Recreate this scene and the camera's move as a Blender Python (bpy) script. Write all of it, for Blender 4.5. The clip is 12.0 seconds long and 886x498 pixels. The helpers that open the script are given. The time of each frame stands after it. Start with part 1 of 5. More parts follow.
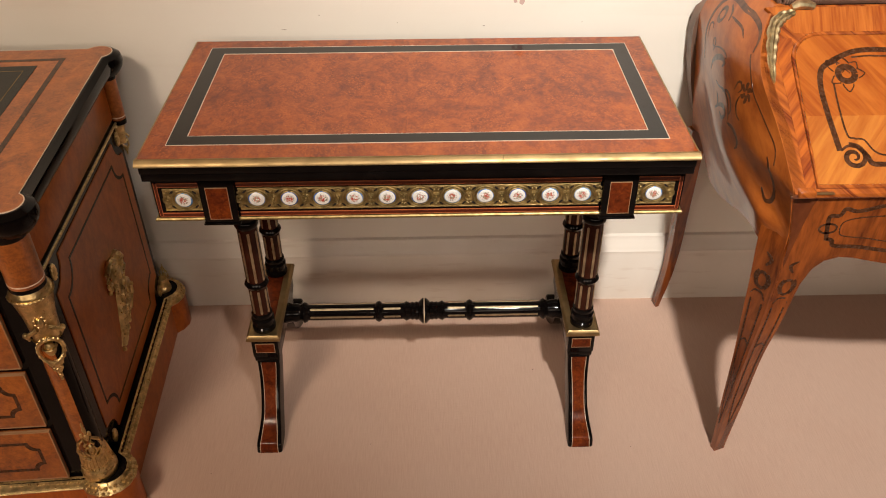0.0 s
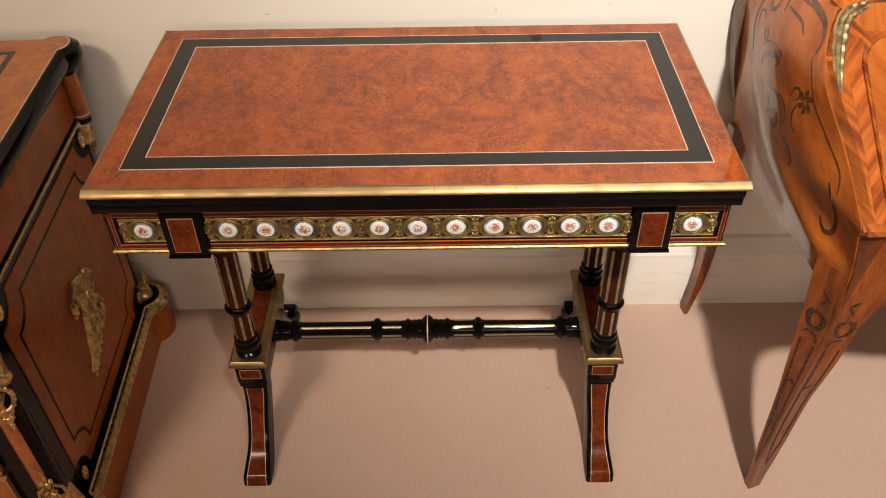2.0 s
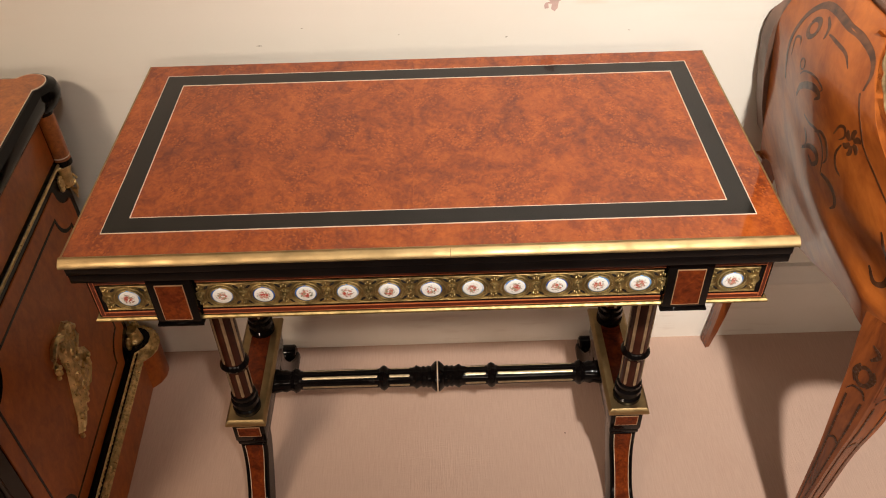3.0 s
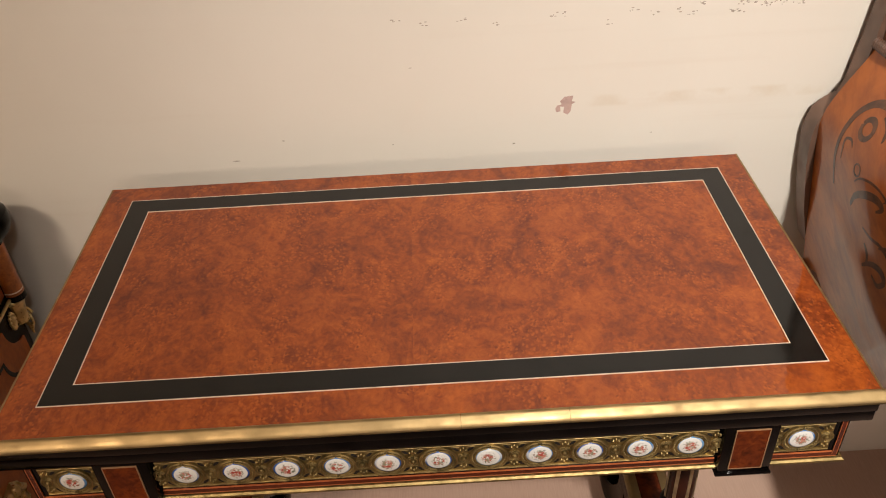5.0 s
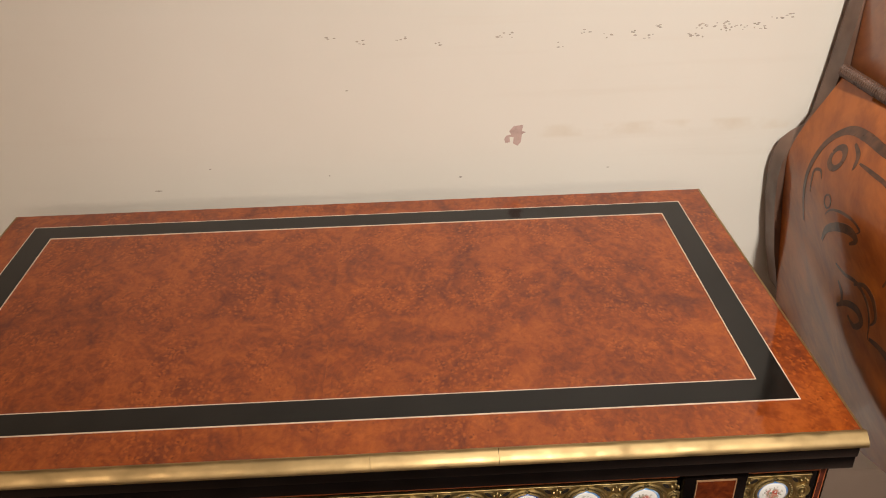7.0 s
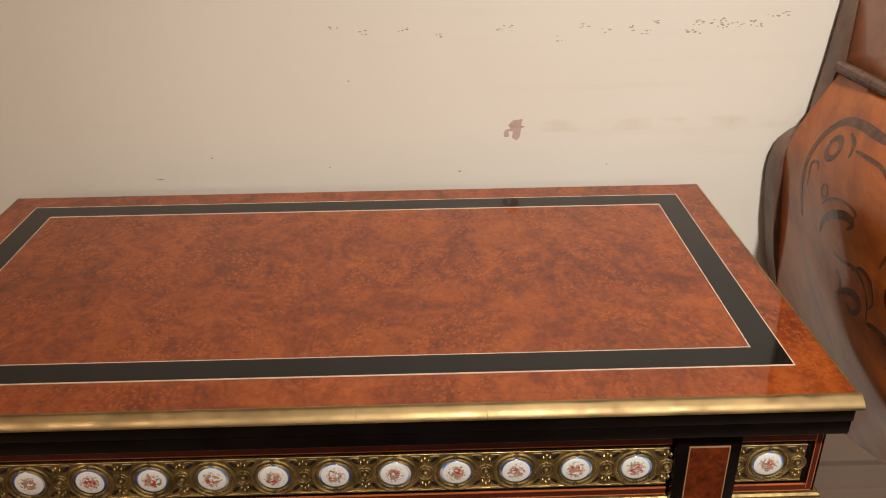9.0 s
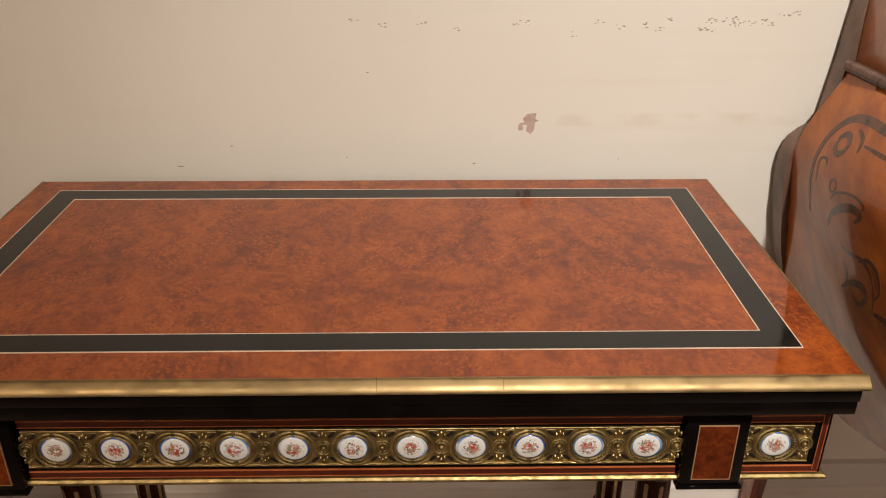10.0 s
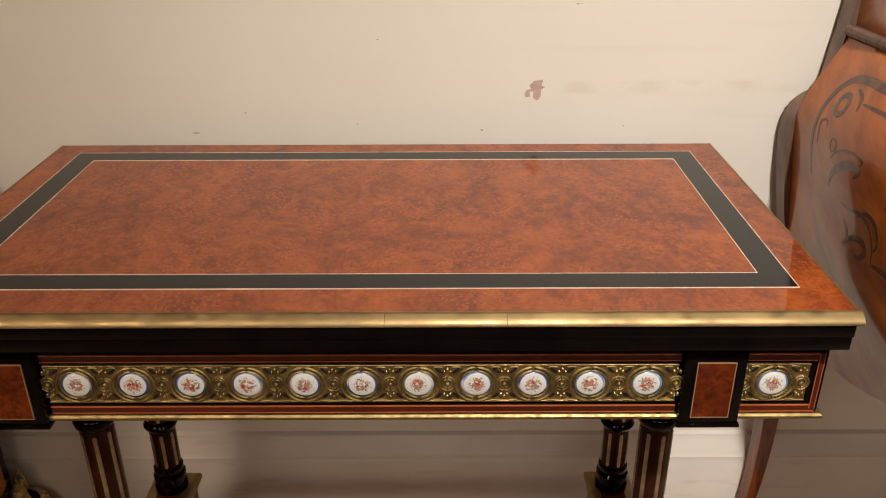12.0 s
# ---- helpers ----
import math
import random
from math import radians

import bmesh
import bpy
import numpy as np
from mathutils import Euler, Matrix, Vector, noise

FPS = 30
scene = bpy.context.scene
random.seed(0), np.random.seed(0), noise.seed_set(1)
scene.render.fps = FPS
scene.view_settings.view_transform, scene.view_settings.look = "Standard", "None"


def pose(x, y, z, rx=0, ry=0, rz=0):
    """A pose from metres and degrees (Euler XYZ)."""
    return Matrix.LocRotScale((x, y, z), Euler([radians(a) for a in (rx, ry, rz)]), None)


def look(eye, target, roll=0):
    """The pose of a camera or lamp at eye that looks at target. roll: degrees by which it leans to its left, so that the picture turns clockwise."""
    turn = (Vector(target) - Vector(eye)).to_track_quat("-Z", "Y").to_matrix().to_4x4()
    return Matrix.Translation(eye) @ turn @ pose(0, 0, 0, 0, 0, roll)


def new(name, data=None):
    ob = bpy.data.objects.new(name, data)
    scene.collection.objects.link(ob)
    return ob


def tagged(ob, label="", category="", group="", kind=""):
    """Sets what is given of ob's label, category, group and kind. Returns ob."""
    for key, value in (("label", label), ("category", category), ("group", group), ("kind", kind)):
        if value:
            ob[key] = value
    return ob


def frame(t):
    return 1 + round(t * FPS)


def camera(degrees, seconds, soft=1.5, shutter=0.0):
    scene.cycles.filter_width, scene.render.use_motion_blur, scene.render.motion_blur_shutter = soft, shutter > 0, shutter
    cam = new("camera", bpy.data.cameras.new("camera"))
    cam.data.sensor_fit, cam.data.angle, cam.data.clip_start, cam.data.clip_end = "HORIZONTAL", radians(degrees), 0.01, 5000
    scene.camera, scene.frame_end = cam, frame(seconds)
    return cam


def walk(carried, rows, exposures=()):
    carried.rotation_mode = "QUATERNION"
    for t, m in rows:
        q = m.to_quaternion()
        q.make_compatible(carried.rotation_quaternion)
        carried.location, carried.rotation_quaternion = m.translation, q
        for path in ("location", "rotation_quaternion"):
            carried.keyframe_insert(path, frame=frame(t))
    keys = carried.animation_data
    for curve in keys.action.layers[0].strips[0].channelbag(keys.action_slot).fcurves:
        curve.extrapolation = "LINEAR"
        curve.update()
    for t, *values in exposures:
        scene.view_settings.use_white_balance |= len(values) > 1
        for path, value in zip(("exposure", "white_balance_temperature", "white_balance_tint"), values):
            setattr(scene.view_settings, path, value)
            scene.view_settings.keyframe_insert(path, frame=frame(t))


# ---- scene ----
cam = camera(56.1, 12.0, 1.05)
PATH = [
    (0, (0.018, -1.13, 1.425), (0.046, 0.462, 0.215), -0.3),
    (0.5, (0.029, -1.055, 1.422), (0.045, 0.513, 0.18), -0.2),
    (1, (0.044, -0.991, 1.415), (0.042, 0.554, 0.145), -0.3),
    (1.5, (0.048, -0.942, 1.415), (0.035, 0.58, 0.118), -0.7),
    (2, (0.045, -0.881, 1.417), (0.03, 0.619, 0.094), -1.1),
    (2.5, (0.028, -0.806, 1.416), (0.02, 0.677, 0.075), -1.4),
    (4.5, (0.01, -0.592, 1.401), (0.019, 0.969, 0.151), -3.0),
    (5, (0.016, -0.546, 1.374), (0.022, 1.05, 0.168), -3.2),
    (5.5, (0.026, -0.51, 1.343), (0.036, 1.117, 0.179), -3.1),
    (6, (0.034, -0.499, 1.31), (0.065, 1.158, 0.191), -2.4),
    (6.5, (0.058, -0.498, 1.279), (0.095, 1.193, 0.211), -2.0),
    (7, (0.078, -0.501, 1.25), (0.128, 1.215, 0.224), -1.6),
    (9, (0.09, -0.545, 1.172), (0.124, 1.238, 0.266), -0.8),
    (9.5, (0.078, -0.558, 1.164), (0.112, 1.23, 0.268), -0.2),
    (10, (0.074, -0.576, 1.158), (0.102, 1.217, 0.271), 0.1),
    (10.5, (0.08, -0.592, 1.152), (0.105, 1.203, 0.271), 0.2),
    (11, (0.081, -0.608, 1.139), (0.098, 1.189, 0.26), 0.2),
    (11.5, (0.077, -0.62, 1.128), (0.084, 1.178, 0.252), 0.0),
    (12, (0.079, -0.626, 1.116), (0.078, 1.173, 0.241), -0.2),
]
walk(cam, [(t, look(eye, target, roll)) for t, eye, target, roll in PATH], [(0.0, -0.04), (2.5, 0.0), (5.0, -0.43), (7.0, -0.58), (9.0, -0.64), (10.5, -0.60), (12.0, -0.53)])

# ---- light ----
scene.view_settings.exposure = 0.0
world = bpy.data.worlds.new("world")
world.use_nodes = True
world.node_tree.nodes["Background"].inputs[0].default_value = (1.0, 0.86, 0.7, 1)
world.node_tree.nodes["Background"].inputs[1].default_value = 0.02
scene.world = world

CEILING = 2.45
NEAR, FAR = -1.35, -4.2
LAMPS = [((-1.00, NEAR), (-1.20, 0.45, 0.62), 228, (1.0, 0.79, 0.60)), ((0.45, NEAR), (0.99, 0.54, 0.92), 390, (1.0, 0.92, 0.83)),
         # the far row is added: broad soft fill in place of bounced light
         ((-2.2, FAR), (-1.0, 0.0, 0.3), 150, (1.0, 0.78, 0.60)), ((0.2, FAR), (0.0, 0.3, 0.1), 195, (1.0, 0.80, 0.63)), ((2.6, FAR), (-0.9, 0.2, 0.3), 130, (1.0, 0.78, 0.62))]
for (lx, ly), aim, watts, hue in LAMPS:
    lamp = bpy.data.lights.new("downlight", "SPOT")
    lamp.spot_size, lamp.spot_blend, lamp.shadow_soft_size, lamp.energy, lamp.color = radians({-1.00: 80, 0.45: 80, 2.6: 46}.get(lx, 78)), 1.0, (0.25 if lx < 0 else 0.05) if ly == NEAR else 0.8, watts, hue
    new("downlight_lamp", lamp).matrix_world = look((lx, ly, CEILING - 0.03), aim)


# ---- materials ----
def link(nt, a, b):
    nt.links.new(a, b)


class Mat:
    """A node material with a principled shader and a few shorthands."""

    def __init__(self, name, rough=0.5, metal=0.0, coat=0.0):
        self.m = bpy.data.materials.new(name)
        self.m.use_nodes = True
        self.nt = self.m.node_tree
        self.p = self.nt.nodes["Principled BSDF"]
        self.p.inputs["Roughness"].default_value = rough
        self.p.inputs["Metallic"].default_value = metal
        self.p.inputs["Coat Weight"].default_value = coat
        self.p.inputs["Coat Roughness"].default_value = 0.035
        self.co = self.nt.nodes.new("ShaderNodeTexCoord").outputs["Object"]

    def node(self, kind, **inputs):
        n = self.nt.nodes.new(kind)
        for key, value in inputs.items():
            key = key.replace("_", " ")
            if isinstance(value, bpy.types.NodeSocket):
                link(self.nt, value, n.inputs[key])
            else:
                n.inputs[key].default_value = value
        return n

    def stretch(self, sx, sy, sz, turn=(0, 0, 0)):
        turned = self.node("ShaderNodeMapping", Vector=self.co)
        turned.inputs["Rotation"].default_value = [radians(a) for a in turn]
        n = self.node("ShaderNodeMapping", Vector=turned.outputs[0])
        n.inputs["Scale"].default_value = (sx, sy, sz)
        return n.outputs[0]

    def noise(self, scale, detail=4.0, at=None, distort=0.0, rough=0.5):
        return self.node("ShaderNodeTexNoise", Vector=at or self.co, Scale=scale, Detail=detail, Distortion=distort, Roughness=rough).outputs["Fac"]

    def voronoi(self, scale, at=None, feature="F1"):
        n = self.nt.nodes.new("ShaderNodeTexVoronoi")
        n.feature = feature
        link(self.nt, at or self.co, n.inputs["Vector"])
        n.inputs["Scale"].default_value = scale
        return n.outputs["Distance"]

    def ramp(self, fac, *stops):
        n = self.nt.nodes.new("ShaderNodeValToRGB")
        link(self.nt, fac, n.inputs[0])
        el = n.color_ramp.elements
        while len(el) < len(stops):
            el.new(0.5)
        for e, (at, c) in zip(el, stops):
            e.position, e.color = at, (*c, 1) if len(c) == 3 else c
        return n.outputs[0]

    def step(self, fac, a, b, lo=0.0, hi=1.0):
        n = self.nt.nodes.new("ShaderNodeMapRange")
        link(self.nt, fac, n.inputs[0])
        for i, v in enumerate((a, b, lo, hi)):
            n.inputs[i + 1].default_value = v
        return n.outputs[0]

    def math(self, op, a, b=0.0):
        n = self.nt.nodes.new("ShaderNodeMath")
        n.operation = op
        for i, v in enumerate((a, b)):
            if isinstance(v, bpy.types.NodeSocket):
                link(self.nt, v, n.inputs[i])
            else:
                n.inputs[i].default_value = v
        return n.outputs[0]

    def mix(self, fac, a, b, mode="MIX"):
        n = self.nt.nodes.new("ShaderNodeMix")
        n.data_type, n.blend_type = "RGBA", mode
        for i, v in ((0, fac), (6, a), (7, b)):
            if isinstance(v, bpy.types.NodeSocket):
                link(self.nt, v, n.inputs[i])
            elif i == 0:
                n.inputs[0].default_value = v
            else:
                n.inputs[i].default_value = (*v, 1)
        return n.outputs[2]

    def colour(self, c):
        if isinstance(c, bpy.types.NodeSocket):
            link(self.nt, c, self.p.inputs["Base Color"])
        else:
            self.p.inputs["Base Color"].default_value = (*c, 1)
        return self

    def rough(self, r):
        link(self.nt, r, self.p.inputs["Roughness"])
        return self

    def bump(self, height, strength, distance=0.001):
        n = self.node("ShaderNodeBump", Height=height, Strength=strength, Distance=distance)
        link(self.nt, n.outputs[0], self.p.inputs["Normal"])
        return self


def burr_wood(name, light, mid, dark, grain=(1.0, 1.3, 1.0), eyes=0.6, rough=0.2, coat=0.6, match=0.0):
    """Polished burr veneer: drifting clouds of figure, fine curl, short dark flames and clusters of small eyes; match: width of the book-matched leaves."""
    m = Mat(name, rough, 0.0, coat)
    at = m.stretch(*grain)
    if match:
        x, y, z = m.node("ShaderNodeSeparateXYZ", Vector=at).outputs
        fold = m.math("PINGPONG", m.math("ADD", x, 3.02), match)
        leaf = m.math("FLOOR", m.math("DIVIDE", m.math("ADD", x, 3.02), match))
        at = m.node("ShaderNodeCombineXYZ", X=fold, Y=y, Z=m.math("MULTIPLY", leaf, 0.012)).outputs[0]
    clouds = m.noise(9.0, 4.0, at, 0.8, 0.55)
    curl = m.noise(75.0, 4.0, at, 1.6, 0.6)
    fleck = m.noise(230.0, 3.0, at, 0.5)
    smudge = m.noise(24.0, 4.0, m.node("ShaderNodeMapping", Vector=at, Rotation=(0, 0, radians(-24))).outputs[0], 1.4, 0.6)
    f = m.math("ADD", m.math("ADD", m.math("MULTIPLY", clouds, 0.27), m.math("MULTIPLY", smudge, 0.32)), m.math("ADD", m.math("MULTIPLY", curl, 0.26), m.math("MULTIPLY", fleck, 0.12)))
    base = m.ramp(f, (0.375, dark), (0.485, mid), (0.61, light))
    wave = m.node("ShaderNodeMapping", Vector=at, Rotation=(0, 0, radians(20))).outputs[0]
    ledge = m.math("FRACT", m.math("MULTIPLY", m.noise(17.0, 2.0, wave, 1.0, 0.5), 5.0))
    ledge = m.math("MULTIPLY", m.math("POWER", ledge, 2.6), m.step(ledge, 1.0, 0.90))
    patch = m.step(m.noise(11.0, 3.0, wave, 0.3), 0.46, 0.60)
    base = m.mix(m.math("MULTIPLY", m.math("MULTIPLY", ledge, patch), 0.55), base, dark)
    flame = m.step(m.noise(34.0, 4.0, wave, 0.8, 0.6), 0.57, 0.68)
    base = m.mix(m.math("MULTIPLY", flame, 0.34), base, dark)
    # eyes: a pale rim with a dark tick set off to one side, in crowded clusters
    cluster = m.step(m.noise(22.0, 3.0, at), 0.44, 0.58)
    stray = m.node("ShaderNodeVectorMath", Vector=m.node("ShaderNodeTexNoise", Vector=at, Scale=140.0, Detail=2.0).outputs[1]).outputs[0]
    stray.node.operation = "MULTIPLY"
    stray.node.inputs[1].default_value = (0.007, 0.007, 0.0)
    warp = m.node("ShaderNodeVectorMath", Vector=at).outputs[0]
    warp.node.operation = "ADD"
    link(m.nt, stray, warp.node.inputs[1])
    shifted = m.node("ShaderNodeMapping", Vector=warp, Location=(-0.0011, 0.0013, 0)).outputs[0]
    rim = m.step(m.voronoi(205.0, shifted), 0.48, 0.20)
    base = m.mix(m.math("MULTIPLY", m.math("MULTIPLY", rim, cluster), 0.75 * eyes), base, [min(1, v * 1.25) for v in light])
    dots = m.math("MULTIPLY", m.step(m.voronoi(205.0, warp), 0.34, 0.12), m.math("MULTIPLY", cluster, m.step(m.noise(95.0, 2.0, at), 0.40, 0.56)))
    base = m.mix(m.math("MULTIPLY", dots, eyes), base, (dark[0] * 0.5, dark[1] * 0.45, dark[2] * 0.45))
    return m.colour(base).bump(m.noise(60.0, 3.0), 0.012).m


def straight_wood(name, light, dark, grain=(3.0, 3.0, 40.0), turn=(0, 0, 0), rough=0.25, coat=0.5, bands=0.5):
    """Polished straight-grained veneer with darker streaks."""
    m = Mat(name, rough, 0.0, coat)
    at = m.stretch(*grain, turn)
    streak = m.noise(1.0, 6.0, at, 0.6, 0.6)
    fine = m.noise(6.0, 4.0, at, 0.2)
    f = m.math("ADD", m.math("MULTIPLY", streak, 1 - bands * 0.4), m.math("MULTIPLY", fine, bands * 0.4))
    blot = m.noise(5.0, 3.0)
    c = m.ramp(f, (0.36, dark), (0.62, light))
    c = m.mix(m.step(blot, 0.35, 0.7, 0.0, 0.35), c, (dark[0] * 0.8, dark[1] * 0.8, dark[2] * 0.8))
    return m.colour(c).bump(fine, 0.02).m


def plain(name, c, rough=0.4, metal=0.0, coat=0.0, vary=0.12, scale=30.0, bump=0.0):
    m = Mat(name, rough, metal, coat)
    n = m.noise(scale, 5.0)
    lo, hi = [v * (1 - vary) for v in c], [min(1, v * (1 + vary)) for v in c]
    m.colour(m.ramp(n, (0.35, lo), (0.65, hi)))
    m.rough(m.step(m.noise(scale * 2.3, 4.0), 0.3, 0.7, rough * 0.75, rough * 1.3))
    if bump:
        m.bump(n, bump)
    return m.m


THUYA = burr_wood("thuya_burr", (0.44, 0.102, 0.013), (0.275, 0.054, 0.008), (0.135, 0.024, 0.006), grain=(1.0, 0.8, 1.0), rough=0.5, eyes=0.62, coat=0.75, match=0.30)
THUYA.node_tree.nodes["Principled BSDF"].inputs["Specular IOR Level"].default_value = 0.05
AMBOYNA = burr_wood("amboyna_small", (0.22, 0.045, 0.008), (0.115, 0.021, 0.006), (0.04, 0.009, 0.004), grain=(0.9, 0.9, 0.9), eyes=0.35, rough=0.16, coat=0.0)
AMBOYNA.node_tree.nodes["Principled BSDF"].inputs["Specular IOR Level"].default_value = 0.12
WALNUT = burr_wood("burr_walnut", (0.50, 0.155, 0.027), (0.34, 0.096, 0.017), (0.16, 0.042, 0.010), grain=(1, 1, 1), eyes=0.3, rough=0.28, coat=0.3)
WALNUT_SIDE = burr_wood("figured_walnut", (0.48, 0.128, 0.017), (0.36, 0.086, 0.011), (0.235, 0.050, 0.007), grain=(1, 0.5, 0.35), eyes=0.0, rough=0.3, coat=0.12)
WALNUT_SIDE.node_tree.nodes["Principled BSDF"].inputs["Specular IOR Level"].default_value = 0.25
EBONY = plain("ebonised_wood", (0.004, 0.003, 0.0028), 0.09, vary=0.3)
EBONY.node_tree.nodes["Principled BSDF"].inputs["Specular IOR Level"].default_value = 0.15
EBONY_SATIN = plain("ebonised_band", (0.008, 0.007, 0.006), 0.08, vary=0.3)
EBONY_SATIN.node_tree.nodes["Principled BSDF"].inputs["Specular IOR Level"].default_value = 0.32
SHAFT = plain("dark_stained_shaft", (0.034, 0.009, 0.0045), 0.15, vary=0.3)
SHAFT.node_tree.nodes["Principled BSDF"].inputs["Specular IOR Level"].default_value = 0.12
LEATHER = plain("black_leather", (0.016, 0.018, 0.014), 0.45, vary=0.25, scale=220, bump=0.15)
REDLINE = straight_wood("red_banding", (0.11, 0.018, 0.007), (0.055, 0.010, 0.005), grain=(4, 40, 40), coat=0.2)
STRING = plain("boxwood_stringing", (0.78, 0.63, 0.50), 0.3, vary=0.08)
FOOTLINE = plain("worn_stringing", (0.50, 0.36, 0.24), 0.35, vary=0.15)
FLUTE = plain("dull_gilt_flute", (0.40, 0.31, 0.19), 0.42, metal=0.8, vary=0.25, scale=60, bump=0.05)
GOLDLINE = plain("dull_stringing", (0.36, 0.20, 0.10), 0.35, vary=0.1)
HAIRLINE = plain("orange_hairline", (0.52, 0.135, 0.042), 0.35, vary=0.15)
GILT = plain("gilt_bronze", (0.36, 0.268, 0.115), 0.50, metal=1.0, vary=0.3, scale=70, bump=0.08)
AGED_GILT = plain("aged_gilt", (0.50, 0.41, 0.24), 0.45, metal=1.0, vary=0.3, scale=90, bump=0.1)
ORMOLU = plain("bright_ormolu", (0.66, 0.50, 0.24), 0.33, metal=1.0, vary=0.25, scale=80, bump=0.2)
BRASS = plain("polished_brass", (0.37, 0.262, 0.125), 0.46, metal=1.0, vary=0.18, scale=26, bump=0.08)
TULIP = straight_wood("tulipwood", (0.46, 0.138, 0.019), (0.26, 0.058, 0.009), grain=(60, 5, 5), turn=(0, 52, 0), bands=0.3)
TULIP_PALE = straight_wood("tulipwood_pale", (0.52, 0.195, 0.033), (0.32, 0.086, 0.014), grain=(60, 5, 5), turn=(0, -52, 0), bands=0.3)
TULIP_SIDE = straight_wood("tulipwood_side", (0.50, 0.142, 0.025), (0.25, 0.060, 0.012), grain=(5, 9, 22), turn=(-28, 0, 0), rough=0.35, coat=0.6)
TULIP_SIDE.node_tree.nodes["Principled BSDF"].inputs["Specular IOR Level"].default_value = 0.1
TULIP_SIDE.node_tree.nodes["Principled BSDF"].inputs["Coat IOR"].default_value = 1.4
# darkened tulipwood: the knee's shade is put into its colour
KNEE_SHADE = straight_wood("tulipwood_knee_shade", (0.17, 0.045, 0.012), (0.08, 0.02, 0.007), grain=(14, 14, 5), rough=0.25, coat=0.5)
TULIP_UP = straight_wood("tulipwood_upper", (0.46, 0.15, 0.032), (0.27, 0.068, 0.016), grain=(5, 9, 22), turn=(40, 0, 0), rough=0.3, coat=0.25)
TULIP_LEG = straight_wood("tulipwood_leg", (0.33, 0.082, 0.013), (0.075, 0.016, 0.005), grain=(26, 26, 5), rough=0.26, coat=0.3)
CROSS_TOP = straight_wood("kingwood_top_band", (0.50, 0.155, 0.025), (0.24, 0.05, 0.010), grain=(75, 5, 5), turn=(0, -10, 0), bands=0.2)
CROSSBAND = straight_wood("kingwood_crossbanding", (0.50, 0.135, 0.020), (0.11, 0.018, 0.006), grain=(5, 5, 85), turn=(0, -34, 0), bands=0.15)
CROSSBAND_DOWN = straight_wood("kingwood_crossbanding_opposed", (0.50, 0.135, 0.020), (0.16, 0.028, 0.008), grain=(5, 5, 85), turn=(0, 34, 0), bands=0.15)
SIDE_INLAY = plain("stained_side_inlay", (0.095, 0.034, 0.013), 0.35, coat=0.6, vary=0.4, scale=60)
SIDE_INLAY.node_tree.nodes["Principled BSDF"].inputs["Specular IOR Level"].default_value = 0.1
KINGWOOD = plain("kingwood_inlay", (0.055, 0.022, 0.010), 0.25, coat=0.4, vary=0.35, scale=90)
KINGWOOD.node_tree.nodes["Principled BSDF"].inputs["Specular IOR Level"].default_value = 0.15
BACKWOOD = plain("dark_back_wood", (0.165, 0.095, 0.066), 0.45, vary=0.25, scale=14)
ROPE = plain("turned_rope_wood", (0.13, 0.070, 0.048), 0.3, vary=0.25, scale=40)
DIMWALL = plain("unseen_dark_wall", (0.13, 0.10, 0.075), 0.6, vary=0.15, scale=3)
CHIP = plain("bare_plaster_chip", (0.50, 0.36, 0.32), 0.8, vary=0.12, scale=120)
SCUFF = plain("grey_scuff", (0.40, 0.35, 0.29), 0.8, vary=0.3, scale=200)

_w = Mat("cream_wall_paint", 0.55)
_c = _w.ramp(_w.noise(2.2, 5.0), (0.3, (0.735, 0.695, 0.618)), (0.7, (0.79, 0.756, 0.684)))
_band = _w.step(_w.noise(5.0, 5.0, _w.stretch(0.5, 1, 9)), 0.58, 0.72)
_xyz = _w.node("ShaderNodeSeparateXYZ", Vector=_w.co).outputs
_rub = _w.math("MULTIPLY", _w.step(_w.math("ABSOLUTE", _w.math("SUBTRACT", _xyz[2], 0.803)), 0.011, 0.006), _w.step(_w.noise(14.0, 4.0), 0.44, 0.60))
_rub = _w.math("MULTIPLY", _rub, _w.math("MULTIPLY", _w.step(_xyz[0], 0.21, 0.27), 0.30))
_c = _w.mix(_rub, _c, (0.56, 0.44, 0.28))
WALL = _w.colour(_w.mix(_w.math("MULTIPLY", _band, 0.07), _c, (0.55, 0.44, 0.33))).bump(_w.noise(140.0, 3.0), 0.05).m
_w = Mat("white_gloss_trim", 0.35)
_c = _w.ramp(_w.noise(6.0, 5.0), (0.3, (0.72, 0.66, 0.58)), (0.7, (0.80, 0.75, 0.68)))
_scuff = _w.step(_w.noise(9.0, 5.0, _w.stretch(1, 1, 6)), 0.60, 0.72)
TRIM = _w.colour(_w.mix(_w.math("MULTIPLY", _scuff, 0.25), _c, (0.45, 0.33, 0.25))).bump(_w.noise(70.0, 3.0), 0.05).m
_w = Mat("pinkish_beige_carpet", 0.95)
_rib = _w.noise(1.0, 2.0, _w.stretch(420, 28, 1))
_pile = _w.noise(700.0, 2.0)
_blot = _w.noise(3.5, 4.0)
_c = _w.ramp(_rib, (0.3, (0.525, 0.352, 0.272)), (0.7, (0.575, 0.395, 0.307)))
_c = _w.mix(_w.step(_blot, 0.35, 0.7, 0.0, 0.25), _c, (0.63, 0.475, 0.388))
CARPET = _w.colour(_c).bump(_w.math("ADD", _rib, _pile), 0.35, 0.002).m
CEIL = plain("white_ceiling_paint", (0.82, 0.79, 0.74), 0.8, vary=0.04)
DARK = plain("slot_shade", (0.01, 0.007, 0.005), 0.6, vary=0.2)


